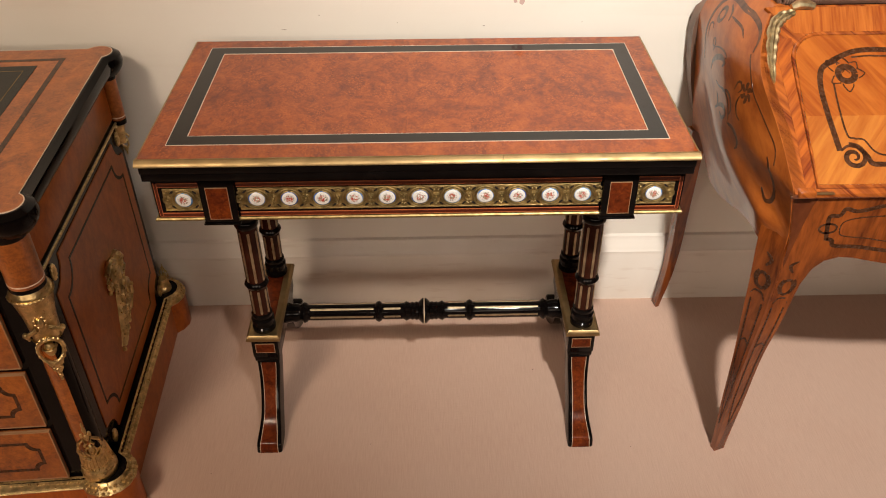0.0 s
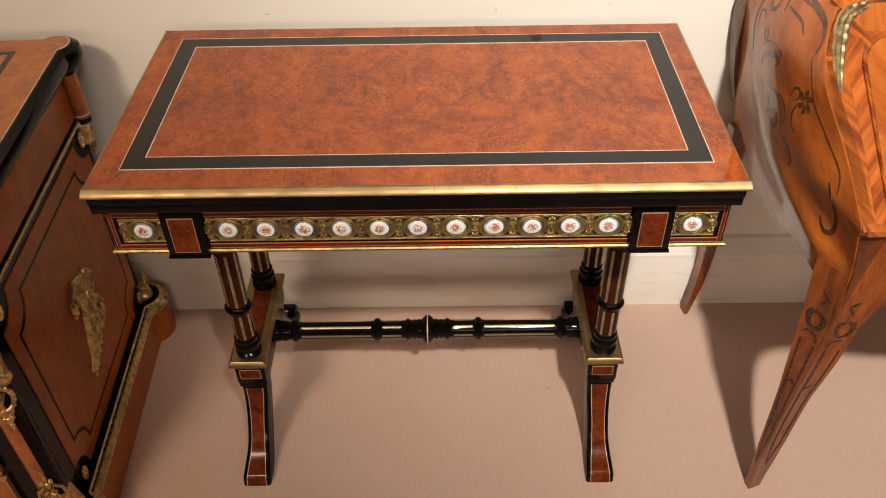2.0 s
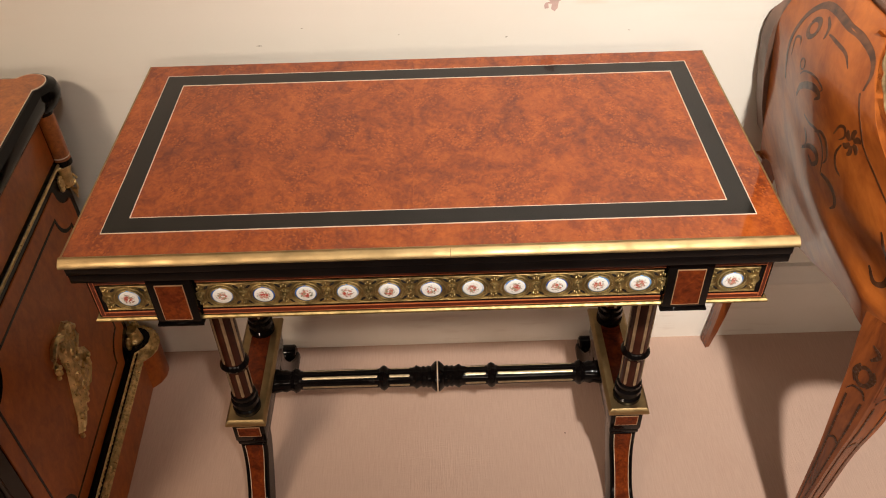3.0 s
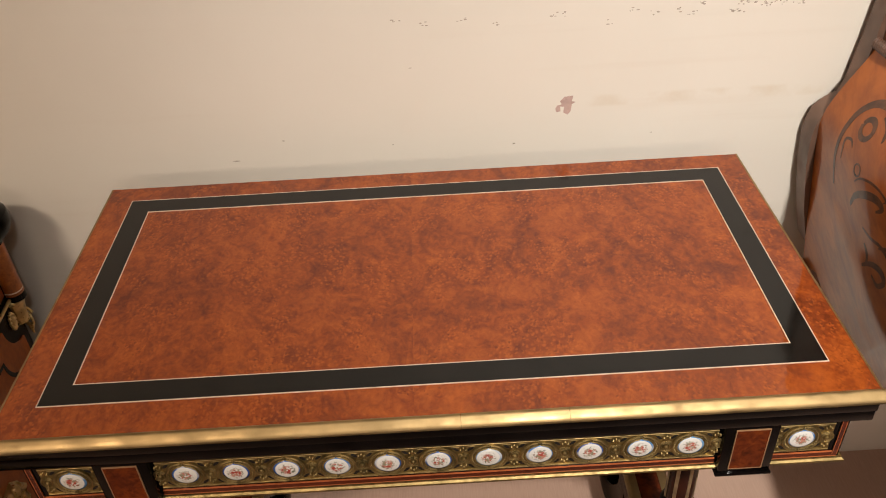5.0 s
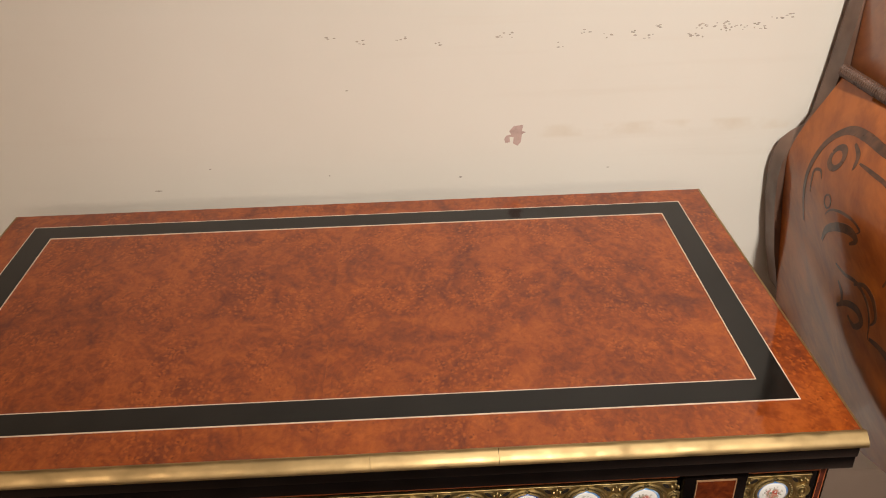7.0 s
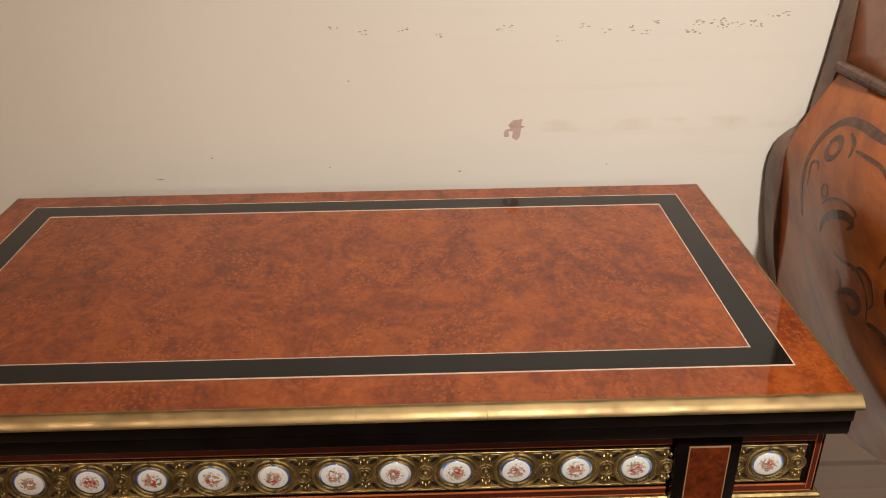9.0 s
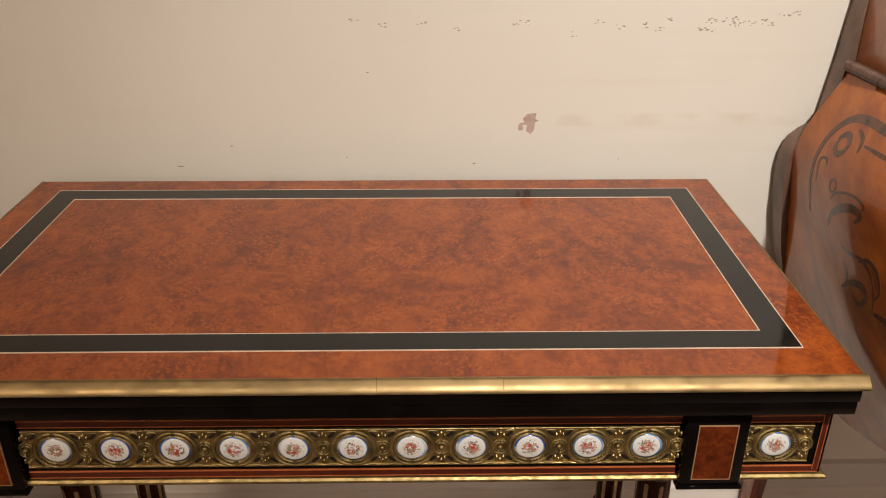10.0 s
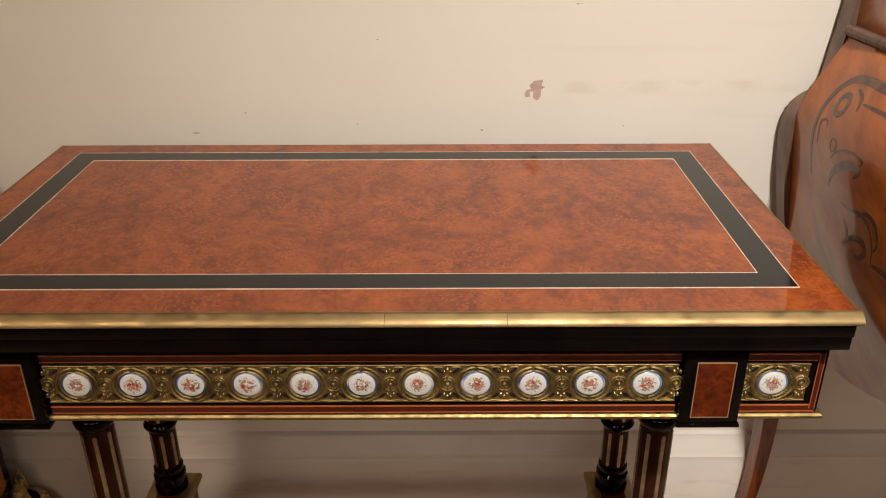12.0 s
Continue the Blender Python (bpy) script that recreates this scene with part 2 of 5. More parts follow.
# ---- mesh helpers ----
def root_of(ob):
    while ob.parent:
        ob = ob.parent
    return ob


def thing(name, at, label, category, group=""):
    ob = new(name)
    ob.location = at
    ob.empty_display_size = 0.1
    return tagged(ob, label, category, group)


def part(name, bm, material, parent, label="", smooth=35):
    """One mesh object under a thing or a part; bm is in world metres."""
    me = bpy.data.meshes.new(name)
    if parent is not None:
        bmesh.ops.translate(bm, verts=bm.verts, vec=-root_of(parent).location)
    bmesh.ops.recalc_face_normals(bm, faces=bm.faces)
    bm.to_mesh(me)
    bm.free()
    if smooth:
        me.shade_smooth()
        me.set_sharp_from_angle(angle=radians(smooth))
    me.materials.append(material)
    ob = new(name, me)
    ob.parent = parent
    if label:
        ob["label"] = label
    return ob


def structure(name, bm, material, label, category):
    return tagged(part(name, bm, material, None), label, category, "", "structure")


def box(x0, x1, y0, y1, z0, z1, bevel=0.0, bm=None, segments=2):
    out = bm or bmesh.new()
    b = bmesh.new()
    bmesh.ops.create_cube(b, size=1.0, matrix=Matrix.Translation(((x0 + x1) / 2, (y0 + y1) / 2, (z0 + z1) / 2)) @ Matrix.Diagonal((x1 - x0, y1 - y0, z1 - z0, 1)))
    if bevel:
        bmesh.ops.bevel(b, geom=b.edges[:], offset=bevel, segments=segments, affect="EDGES", profile=0.5)
    return merge(out, b)


def merge(a, b):
    me = bpy.data.meshes.new("tmp")
    b.to_mesh(me)
    a.from_mesh(me)
    bpy.data.meshes.remove(me)
    b.free()
    return a


def prism(points, axis, a0, a1, bm=None, bevel=0.0):
    """A polygon in the two other axes (in x, y, z order), drawn out along axis from a0 to a1."""
    out = bm or bmesh.new()
    b = bmesh.new()

    def at(p, a):
        return {"x": (a, p[0], p[1]), "y": (p[0], a, p[1]), "z": (p[0], p[1], a)}[axis]

    lo, hi = [b.verts.new(at(p, a0)) for p in points], [b.verts.new(at(p, a1)) for p in points]
    b.faces.new(lo), b.faces.new(hi)
    for i in range(len(points)):
        j = (i + 1) % len(points)
        b.faces.new((lo[i], lo[j], hi[j], hi[i]))
    bmesh.ops.recalc_face_normals(b, faces=b.faces)
    if bevel:
        bmesh.ops.bevel(b, geom=b.edges[:], offset=bevel, segments=2, affect="EDGES", profile=0.5, clamp_overlap=True)
    return merge(out, b)


def lathe(profile, at, axis="z", seg=20, bm=None, ratio=1.0):
    """Turned work: rows of (radius, height) round an axis through the point at."""
    out = bm or bmesh.new()
    rings = []
    for r, h in profile:
        ring = []
        for i in range(seg):
            a = 2 * math.pi * i / seg
            u, v = r * math.cos(a), r * math.sin(a) * ratio
            p = {"z": (u, v, h), "x": (h, u, v), "y": (u, h, v)}[axis]
            ring.append(out.verts.new((at[0] + p[0], at[1] + p[1], at[2] + p[2])))
        rings.append(ring)
    for a, b in zip(rings, rings[1:]):
        for i in range(seg):
            j = (i + 1) % seg
            out.faces.new((a[i], a[j], b[j], b[i]))
    out.faces.new(rings[0]), out.faces.new(rings[-1])
    return out


def tube(points, r, seg=8, bm=None, closed=False, squash=1.0):
    """A round rod along points; r is a number or a function of 0..1."""
    out = bm or bmesh.new()
    pts = [Vector(p) for p in points]
    n = len(pts)
    rings = []
    side = None
    for i, p in enumerate(pts):
        a, b = (pts[i - 1], pts[(i + 1) % n]) if closed else (pts[max(i - 1, 0)], pts[min(i + 1, n - 1)])
        d = (b - a).normalized()
        ref = side if side is not None else (Vector((0, 0, 1)) if abs(d.z) < 0.9 else Vector((1, 0, 0)))
        u = d.cross(ref).normalized()
        v = d.cross(u).normalized()
        side = -v if side is not None else None
        side = ref
        rad = r(i / max(n - 1, 1)) if callable(r) else r
        rings.append([out.verts.new(p + rad * (math.cos(2 * math.pi * k / seg) * u + squash * math.sin(2 * math.pi * k / seg) * v)) for k in range(seg)])
    pairs = list(zip(rings, rings[1:])) + ([(rings[-1], rings[0])] if closed else [])
    for a, b in pairs:
        for k in range(seg):
            m = (k + 1) % seg
            out.faces.new((a[k], a[m], b[m], b[k]))
    if not closed:
        out.faces.new(rings[0]), out.faces.new(rings[-1])
    return out


def blob(at, rx, ry, rz, bm=None, seg=8):
    """A small rounded lump."""
    out = bm or bmesh.new()
    rows = max(3, seg // 2)
    rings = []
    for k in range(1, rows):
        a = math.pi * k / rows
        rings.append([out.verts.new((at[0] + rx * math.sin(a) * math.cos(2 * math.pi * i / seg), at[1] + ry * math.sin(a) * math.sin(2 * math.pi * i / seg), at[2] + rz * math.cos(a))) for i in range(seg)])
    top, end = out.verts.new((at[0], at[1], at[2] + rz)), out.verts.new((at[0], at[1], at[2] - rz))
    for i in range(seg):
        j = (i + 1) % seg
        out.faces.new((top, rings[0][i], rings[0][j]))
        out.faces.new((end, rings[-1][j], rings[-1][i]))
        for a, b in zip(rings, rings[1:]):
            out.faces.new((a[i], b[i], b[j], a[j]))
    return out


def loft(sections, bm=None, cap=True):
    out = bm or bmesh.new()
    rings = [[out.verts.new(p) for p in s] for s in sections]
    n = len(rings[0])
    for a, b in zip(rings, rings[1:]):
        for i in range(n):
            j = (i + 1) % n
            out.faces.new((a[i], a[j], b[j], b[i]))
    if cap:
        out.faces.new(rings[0]), out.faces.new(rings[-1])
    return out


def swept(section, path, bm=None):
    """A moulding: a closed section of (outward, up) carried along a closed plan path of (x, y), with mitred corners."""
    out = bm or bmesh.new()
    n = len(path)
    rings = []
    for i in range(n):
        a, b, c = Vector(path[i - 1]), Vector(path[i]), Vector(path[(i + 1) % n])
        d1, d2 = (b - a).normalized(), (c - b).normalized()
        n1, n2 = Vector((d1.y, -d1.x)), Vector((d2.y, -d2.x))
        m = n1 + n2
        m = m / max(m.dot(n1), 0.3)
        rings.append([out.verts.new((b.x + m.x * o, b.y + m.y * o, h)) for o, h in section])
    k = len(section)
    for i in range(n):
        a, b = rings[i], rings[(i + 1) % n]
        for s in range(k):
            t = (s + 1) % k
            out.faces.new((a[s], a[t], b[t], b[s]))
    return out


def rect(x0, x1, y0, y1):
    return [(x0, y0), (x1, y0), (x1, y1), (x0, y1)]


def frame_bars(x0, x1, y0, y1, w, z0, z1):
    """Four mitred flat bars of width w, inside a rectangle."""
    o, i = rect(x0, x1, y0, y1), rect(x0 + w, x1 - w, y0 + w, y1 - w)
    out = bmesh.new()
    for k in range(4):
        m = (k + 1) % 4
        prism([o[k], o[m], i[m], i[k]], "z", z0, z1, out)
    return out


# ---- room ----
WALL_Y, ROOM = 0.548, 4.0
structure("floor", box(-ROOM, ROOM, -6.0, WALL_Y, -0.03, 0.0), CARPET, "pinkish beige ribbed carpet with faint blotches", "floor")
structure("wall_north", box(-ROOM, ROOM, WALL_Y, WALL_Y + 0.1, -0.03, CEILING), WALL, "cream painted wall with scuffs and a chipped patch", "wall")
# out of view; dark so that the black surfaces reflect little light
structure("wall_south", box(-ROOM, ROOM, -6.1, -6.0, -0.03, CEILING), DIMWALL, "unseen plain dark brown wall, added for dark reflections", "wall")
# out of view side walls, kept pale to bounce light onto the desk
structure("wall_west", box(-ROOM - 0.1, -ROOM, -6.1, WALL_Y + 0.1, -0.03, CEILING), WALL, "unseen plain cream wall, pale to bounce light", "wall")
structure("wall_east", box(ROOM, ROOM + 0.1, -6.1, WALL_Y + 0.1, -0.03, CEILING), WALL, "unseen plain cream wall, pale to bounce light", "wall")
structure("ceiling", box(-ROOM - 0.1, ROOM + 0.1, -6.1, WALL_Y + 0.1, CEILING, CEILING + 0.05), CEIL, "plain white painted ceiling", "ceiling")
skirt = [(WALL_Y, 0.0), (0.518, 0.0), (0.518, 0.136), (0.521, 0.141), (0.521, 0.152), (0.526, 0.158), (0.530, 0.168), (0.538, 0.176), (0.541, 0.186), (WALL_Y, 0.190)]
structure("baseboard", prism(skirt, "x", -ROOM, ROOM), TRIM, "cream gloss moulded skirting board with brown scuffs", "skirting board")

north = bpy.data.objects["wall_north"]
chip = [(0.203, 0.805), (0.209, 0.812), (0.222, 0.8135), (0.2205, 0.8045), (0.226, 0.803), (0.2205, 0.800), (0.2195, 0.789), (0.215, 0.783), (0.2085, 0.787), (0.2095, 0.796), (0.2035, 0.797), (0.2045, 0.789), (0.198, 0.788), (0.1965, 0.7935), (0.199, 0.7985), (0.206, 0.800)]
part("paint_chip", prism([(x, z) for x, z in chip], "y", WALL_Y - 0.0005, WALL_Y + 0.002), CHIP, north, "chipped patch of bare plaster", 0)
SCUFFS = [(-0.026, 0.943), (0.009, 0.935), (0.062, 0.937), (0.113, 0.929), (0.196, 0.937), (0.268, 0.922), (0.301, 0.938), (0.327, 0.932), (0.357, 0.934), (0.38, 0.93), (0.39, 0.943), (0.444, 0.928), (0.45, 0.94),
          (0.476, 0.942), (0.484, 0.936), (0.503, 0.936), (0.521, 0.938), (0.533, 0.936), (0.546, 0.945), (0.564, 0.949), (-0.012, 0.871), (0.136, 0.739), (-0.208, 0.766), (-0.046, 0.749), (0.343, 0.745), (-0.284, 0.736)]
rnd = random.Random(4)
b = bmesh.new()
for x, z in SCUFFS:
    near = z > 0.9
    big = 0.301 < x < 0.31 or 0.195 < x < 0.2 or 0.44 < x < 0.49
    for k in range((9 if big else 4) if near else 1):
        cx, cz = x + rnd.uniform(-0.009, 0.009) * near * (1.2 if big else 0.8), z + rnd.uniform(-0.0035, 0.0035) * near
        blob((cx, WALL_Y, cz), rnd.uniform(0.001, 0.0026) if z != 0.736 else 0.006, 0.0004, rnd.uniform(0.0005, 0.0012), b, 6)
tagged(part("wall_scuffs", b, SCUFF, north, "small grey scuffs and specks", 0), kind="stuff")
b = bmesh.new()
for x, y, r in ((0.254, 0.265, 0.0021), (0.44, 0.03, 0.0012), (-0.12, 0.05, 0.0011), (-0.45, -0.02, 0.0012)):
    blob((x, y, 0.0012), r, r * 0.8, 0.001, b, 6)
tagged(part("carpet_lint", b, BACKWOOD, bpy.data.objects["floor"], "few dark specks of lint", 0), kind="stuff")
# a ring for every lamp, the added far fill lamps too
for (lx, ly), *_ in LAMPS:
    can = thing("downlight", (lx, ly, CEILING), "white ceiling ring round a lamp, far ones added as fill", "lamp", "ceiling downlights")
    part("trim_ring", swept([(0.0, CEILING), (0.012, CEILING), (0.012, CEILING - 0.004), (0.0, CEILING - 0.006)], [(lx + 0.045 * math.cos(a), ly + 0.045 * math.sin(a)) for a in np.linspace(0, 2 * math.pi, 25)[:-1]]), CEIL, can)

# ---- card table ----
table = thing("card_table", (0, 0.25, 0), "polished burr and ebonised card table with porcelain plaques", "table")
HX, TOP = 0.449, 0.741
BACK = 0.478
part("tabletop", box(-HX, HX, 0.017, BACK, TOP - 0.0094, TOP), THUYA, table, "reddish polished burr veneer top", 0)
OX = 0.4124
band = frame_bars(-OX, OX, 0.060, 0.4437, 0.0288, TOP - 0.004, TOP + 0.0006)
part("inlay_band", band, EBONY_SATIN, table, "wide black inlaid band", 0)
part("outer_stringing", frame_bars(-OX - 0.0009, OX + 0.0009, 0.0591, 0.4446, 0.0010, TOP - 0.004, TOP + 0.0008), STRING, table, "fine pale boxwood line", 0)
part("inner_stringing", frame_bars(-OX + 0.0286, OX - 0.0286, 0.0886, 0.4151, 0.0010, TOP - 0.004, TOP + 0.0008), STRING, table, "fine pale boxwood line", 0)
ovolo = [(-0.016, 0.0), (-0.0150, 0.0006), (-0.0132, 0.0004), (-0.0115, -0.0007), (-0.0085, -0.0027), (-0.0060, -0.0046), (-0.0042, -0.0066), (-0.0036, -0.0082), (-0.0034, -0.0092), (-0.006, -0.0096), (-0.016, -0.0096)]
for xa, xb in ((-HX - 0.0035, 0.0262), (0.0265, 0.1352), (0.1355, HX + 0.0035)):
    part("brass_rim", prism([(0.002 - o, TOP + h) for o, h in ovolo], "x", xa, xb), BRASS, table, "worn brass edge moulding", 60)
for s in (-1, 1):
    edge = [(s * (HX + o), TOP + h) for o, h in ((-0.0005, 0.0004), (0.0015, 0.0004), (0.0030, -0.0015), (0.0036, -0.005), (0.0036, -0.0088), (-0.0005, -0.0096))]
    part("side_brass", prism(edge, "y", 0.0175, BACK), BRASS, table, "thin brass side edge")
part("upper_leaf_edge", box(-HX + 0.002, HX - 0.002, 0.0088, BACK, 0.7176, 0.7313, 0.0008), EBONY, table, "ebonised edge of the upper leaf")
part("lower_leaf", box(-HX + 0.003, HX - 0.003, 0.0092, BACK, 0.7038, 0.7172, 0.0012), EBONY, table, "ebonised lower leaf")
cove = [(-0.035, 0.7037), (-0.003, 0.7037), (-0.0045, 0.7018), (-0.010, 0.7005), (-0.014, 0.6975), (-0.020, 0.6965), (-0.022, 0.6941), (-0.035, 0.6941)]
part("cornice", swept(cove, rect(-HX + 0.004, HX - 0.004, 0.010, BACK - 0.004)), EBONY, table, "ebonised stepped moulding")
FX, FY, DROP = 0.443, 0.0365, -0.0095
part("frieze", box(-FX, FX, FY, BACK - 0.02, 0.622 + DROP, 0.694), EBONY, table, "ebonised frieze with red banding", 0)
strip = [(-0.006, 0.617), (0.004, 0.617), (0.0065, 0.620), (0.0065, 0.624), (0.004, 0.627), (-0.006, 0.627)]
part("brass_bead", swept([(o * 0.8, 0.622 + DROP + (z - 0.622) * 0.62) for o, z in strip], rect(-FX, FX, FY, BACK - 0.02)), GILT, table, "thin brass bead round the frieze")
for x0, x1 in ((-0.304, 0.304), (-FX + 0.003, -0.366), (0.366, FX - 0.003)):
    for z in (0.6890 + DROP, 0.6302 + DROP):
        line = part("red_line", box(x0, x1, FY - 0.0012, FY + 0.002, z - 0.0036, z + 0.0036), REDLINE, table, "dark red banding", 0)
        for e in (-0.0040, 0.0030):
            part("hairline", box(x0, x1, FY - 0.0014, FY + 0.002, z + e, z + e + 0.0010), HAIRLINE, line, "", 0)
for s in (-1, 1):
    xa, xb = sorted((s * (FX - 0.003), s * (FX - 0.0088)))
    end = part("end_line", box(xa, xb, FY - 0.0016, FY + 0.002, 0.6297 + DROP, 0.6933 + DROP), REDLINE, table, "dark red crossbanding", 0)
    for x in (xa, xb - 0.0007):
        part("hairline", box(x, x + 0.0007, FY - 0.0018, FY + 0.002, 0.6297 + DROP, 0.6933 + DROP), HAIRLINE, end, "", 0)

def frame_line(x0, x1, z0, z1, w, y0, y1):
    """A flat rectangular line of width w round a panel that faces the front."""
    o, i = [(x0 - w, z0 - w), (x1 + w, z0 - w), (x1 + w, z1 + w), (x0 - w, z1 + w)], [(x0, z0), (x1, z0), (x1, z1), (x0, z1)]
    out = bmesh.new()
    for k in range(4):
        m = (k + 1) % 4
        prism([o[k], o[m], i[m], i[k]], "y", y0, y1, out)
    bmesh.ops.remove_doubles(out, verts=out.verts, dist=1e-6)
    return out


# gilt guilloche mounts with porcelain plaques
PLAQ_Z, PLAQ_Y = 0.6615 + DROP, FY - 0.003
porcelain = Mat("painted_porcelain", 0.22, 0.0, 0.3)
info = porcelain.nt.nodes.new("ShaderNodeObjectInfo").outputs["Random"]
sep = porcelain.node("ShaderNodeSeparateXYZ", Vector=porcelain.co).outputs
dx = porcelain.math("ADD", sep[0], porcelain.math("MULTIPLY", porcelain.math("SUBTRACT", info, 0.5), 0.0018))
dz = porcelain.math("SUBTRACT", sep[2], 0.0002)
rr = porcelain.math("SQRT", porcelain.math("ADD", porcelain.math("POWER", dx, 2.0), porcelain.math("POWER", dz, 2.0)))
shift = porcelain.node("ShaderNodeCombineXYZ", X=porcelain.math("MULTIPLY", info, 3.0), Y=porcelain.math("MULTIPLY", info, 7.0)).outputs[0]
where = porcelain.node("ShaderNodeVectorMath").outputs[0]
vm = where.node
vm.operation = "ADD"
link(porcelain.nt, porcelain.co, vm.inputs[0])
link(porcelain.nt, shift, vm.inputs[1])
bloom = porcelain.step(porcelain.noise(330.0, 2.5, where), 0.40, 0.48)
leaf = porcelain.step(porcelain.noise(380.0, 2.0, porcelain.node("ShaderNodeMapping", Vector=where, Location=(3, 1, 2)).outputs[0]), 0.54, 0.60)
core = porcelain.step(rr, 0.0080, 0.0052)
wide = porcelain.step(rr, 0.0100, 0.0075)
hue = porcelain.ramp(porcelain.noise(260.0, 1.0, where), (0.40, (0.42, 0.07, 0.05)), (0.5, (0.60, 0.27, 0.20)), (0.58, (0.30, 0.26, 0.17)))
base = porcelain.mix(porcelain.math("MULTIPLY", leaf, wide), (0.80, 0.79, 0.76), (0.16, 0.18, 0.12))
base = porcelain.mix(porcelain.math("MULTIPLY", bloom, core), base, hue)
blue = porcelain.ramp(info, (0.0, (0.10, 0.24, 0.55)), (0.5, (0.03, 0.07, 0.30)), (1.0, (0.16, 0.36, 0.62)))
PORCELAIN = porcelain.colour(porcelain.mix(porcelain.math("MULTIPLY", porcelain.step(rr, 0.0122, 0.0128), porcelain.step(porcelain.noise(55.0, 1.0, where), 0.36, 0.50, 0.35, 1.0)), base, blue)).m

plaque_mesh = None


def plaque(parent, x):
    """A small domed oval porcelain plaque."""
    global plaque_mesh
    ob = None
    if plaque_mesh is None:
        b = bmesh.new()
        lathe([(0.0148, 0.003), (0.0148, 0.0016), (0.012, 0.0006), (0.006, 0.0), (0.001, -0.0002)], (0, 0, 0), "y", 28, b, 0.94)
        bmesh.ops.recalc_face_normals(b, faces=b.faces)
        plaque_mesh = bpy.data.meshes.new("plaque")
        b.to_mesh(plaque_mesh)
        b.free()
        plaque_mesh.shade_smooth()
        plaque_mesh.materials.append(PORCELAIN)
    ob = new("plaque", plaque_mesh)
    ob.parent = parent
    ob.location = Vector((x, PLAQ_Y - 0.0025, PLAQ_Z)) - root_of(parent).location
    ob["label"] = "round white porcelain plaque painted with flowers, blue rim"


def guilloche(xs, x0, x1):
    """Gilt strip and the solid dark pieces that stand for its shaded openings: a raised ring and a beaded thread round
    each plaque, bosses in loops between them, leaf tips and rails above and below.
    """
    b, dark_slots = bmesh.new(), bmesh.new()
    y = PLAQ_Y
    h = 0.0205
    box(x0, x1, y + 0.0008, y + 0.003, PLAQ_Z - h, PLAQ_Z + h, 0, b)
    for dz in (-h, h):
        box(x0, x1, y - 0.0004, y + 0.003, PLAQ_Z + dz - 0.0009, PLAQ_Z + dz + 0.0009, 0.0003, b, 1)
    for x in xs:
        for r, t in ((0.0199, 0.0016), (0.0157, 0.0014)):
            tube([(x + r * math.cos(a), y - 0.0008, PLAQ_Z + r * 0.96 * math.sin(a)) for a in np.linspace(0, 2 * math.pi, 33)[:-1]], t, 6, b, True)
        for a in np.linspace(0, 2 * math.pi, 37)[:-1]:
            blob((x + 0.0180 * math.cos(a), y - 0.0008, PLAQ_Z + 0.0172 * math.sin(a)), 0.0011, 0.0013, 0.0011, b, 5)
    mids = sorted({round(x - 0.0273, 4) for x in xs} | {round(x + 0.0273, 4) for x in xs})
    for x in mids:
        if not x0 - 0.003 < x < x1 + 0.003:
            continue
        blob((x, y - 0.0008, PLAQ_Z), 0.0030, 0.0030, 0.0030, b, 10)
        for r in (0.0050, 0.0078):
            tube([(x + 0.92 * r * math.cos(a), y, PLAQ_Z + r * math.sin(a)) for a in np.linspace(0, 2 * math.pi, 19)[:-1]], 0.0012, 6, b, True)
        for sz in (-1, 1):
            for k in (-1, 0, 1):
                blob((x + k * 0.0030, y, PLAQ_Z + sz * (0.0128 + 0.0026 * (k == 0))), 0.0017, 0.0020, 0.0030, b, 6)
            for sx in (-1, 1):
                if x0 - 0.001 < x + sx * 0.012 < x1 + 0.001:
                    tube([(x + sx * 0.0045, y, PLAQ_Z + sz * 0.0185), (x + sx * 0.0085, y, PLAQ_Z + sz * 0.0192), (x + sx * 0.0125, y, PLAQ_Z + sz * 0.0188)], 0.0009, 6, b)
                    if x0 < x + sx * 0.0105 < x1:
                        ux, uz = sx * 0.70, sz * 0.71
                        cx, cz = x + sx * 0.0082, PLAQ_Z + sz * 0.0142
                        # the plate is unbroken; a dark slip on it paints the opening
                        ring = [(cx + ux * 0.0046 * math.cos(a) - uz * 0.0017 * math.sin(a), cz + uz * 0.0040 * math.cos(a) + ux * 0.0017 * math.sin(a)) for a in np.linspace(0, 2 * math.pi, 13)[:-1]]
                        prism(ring, "y", y + 0.0004, y + 0.002, dark_slots)
    return b, dark_slots


ROW = [0.0005 + 0.0546 * k for k in range(-5, 6)]
for xs, x0, x1 in ((ROW, -0.302, 0.302), ([-0.3935], -0.427, -0.365), ([0.3935], 0.365, 0.427)):
    strip_mesh, slots = guilloche(xs, x0, x1)
    mount = part("gilt_mount", strip_mesh, GILT, table, "pierced gilt guilloche strip")
    tagged(part("pierced_ground", slots, DARK, mount, "solid dark pieces that stand for the shaded openings", 0), kind="stuff")
    for x in xs:
        plaque(mount, x)

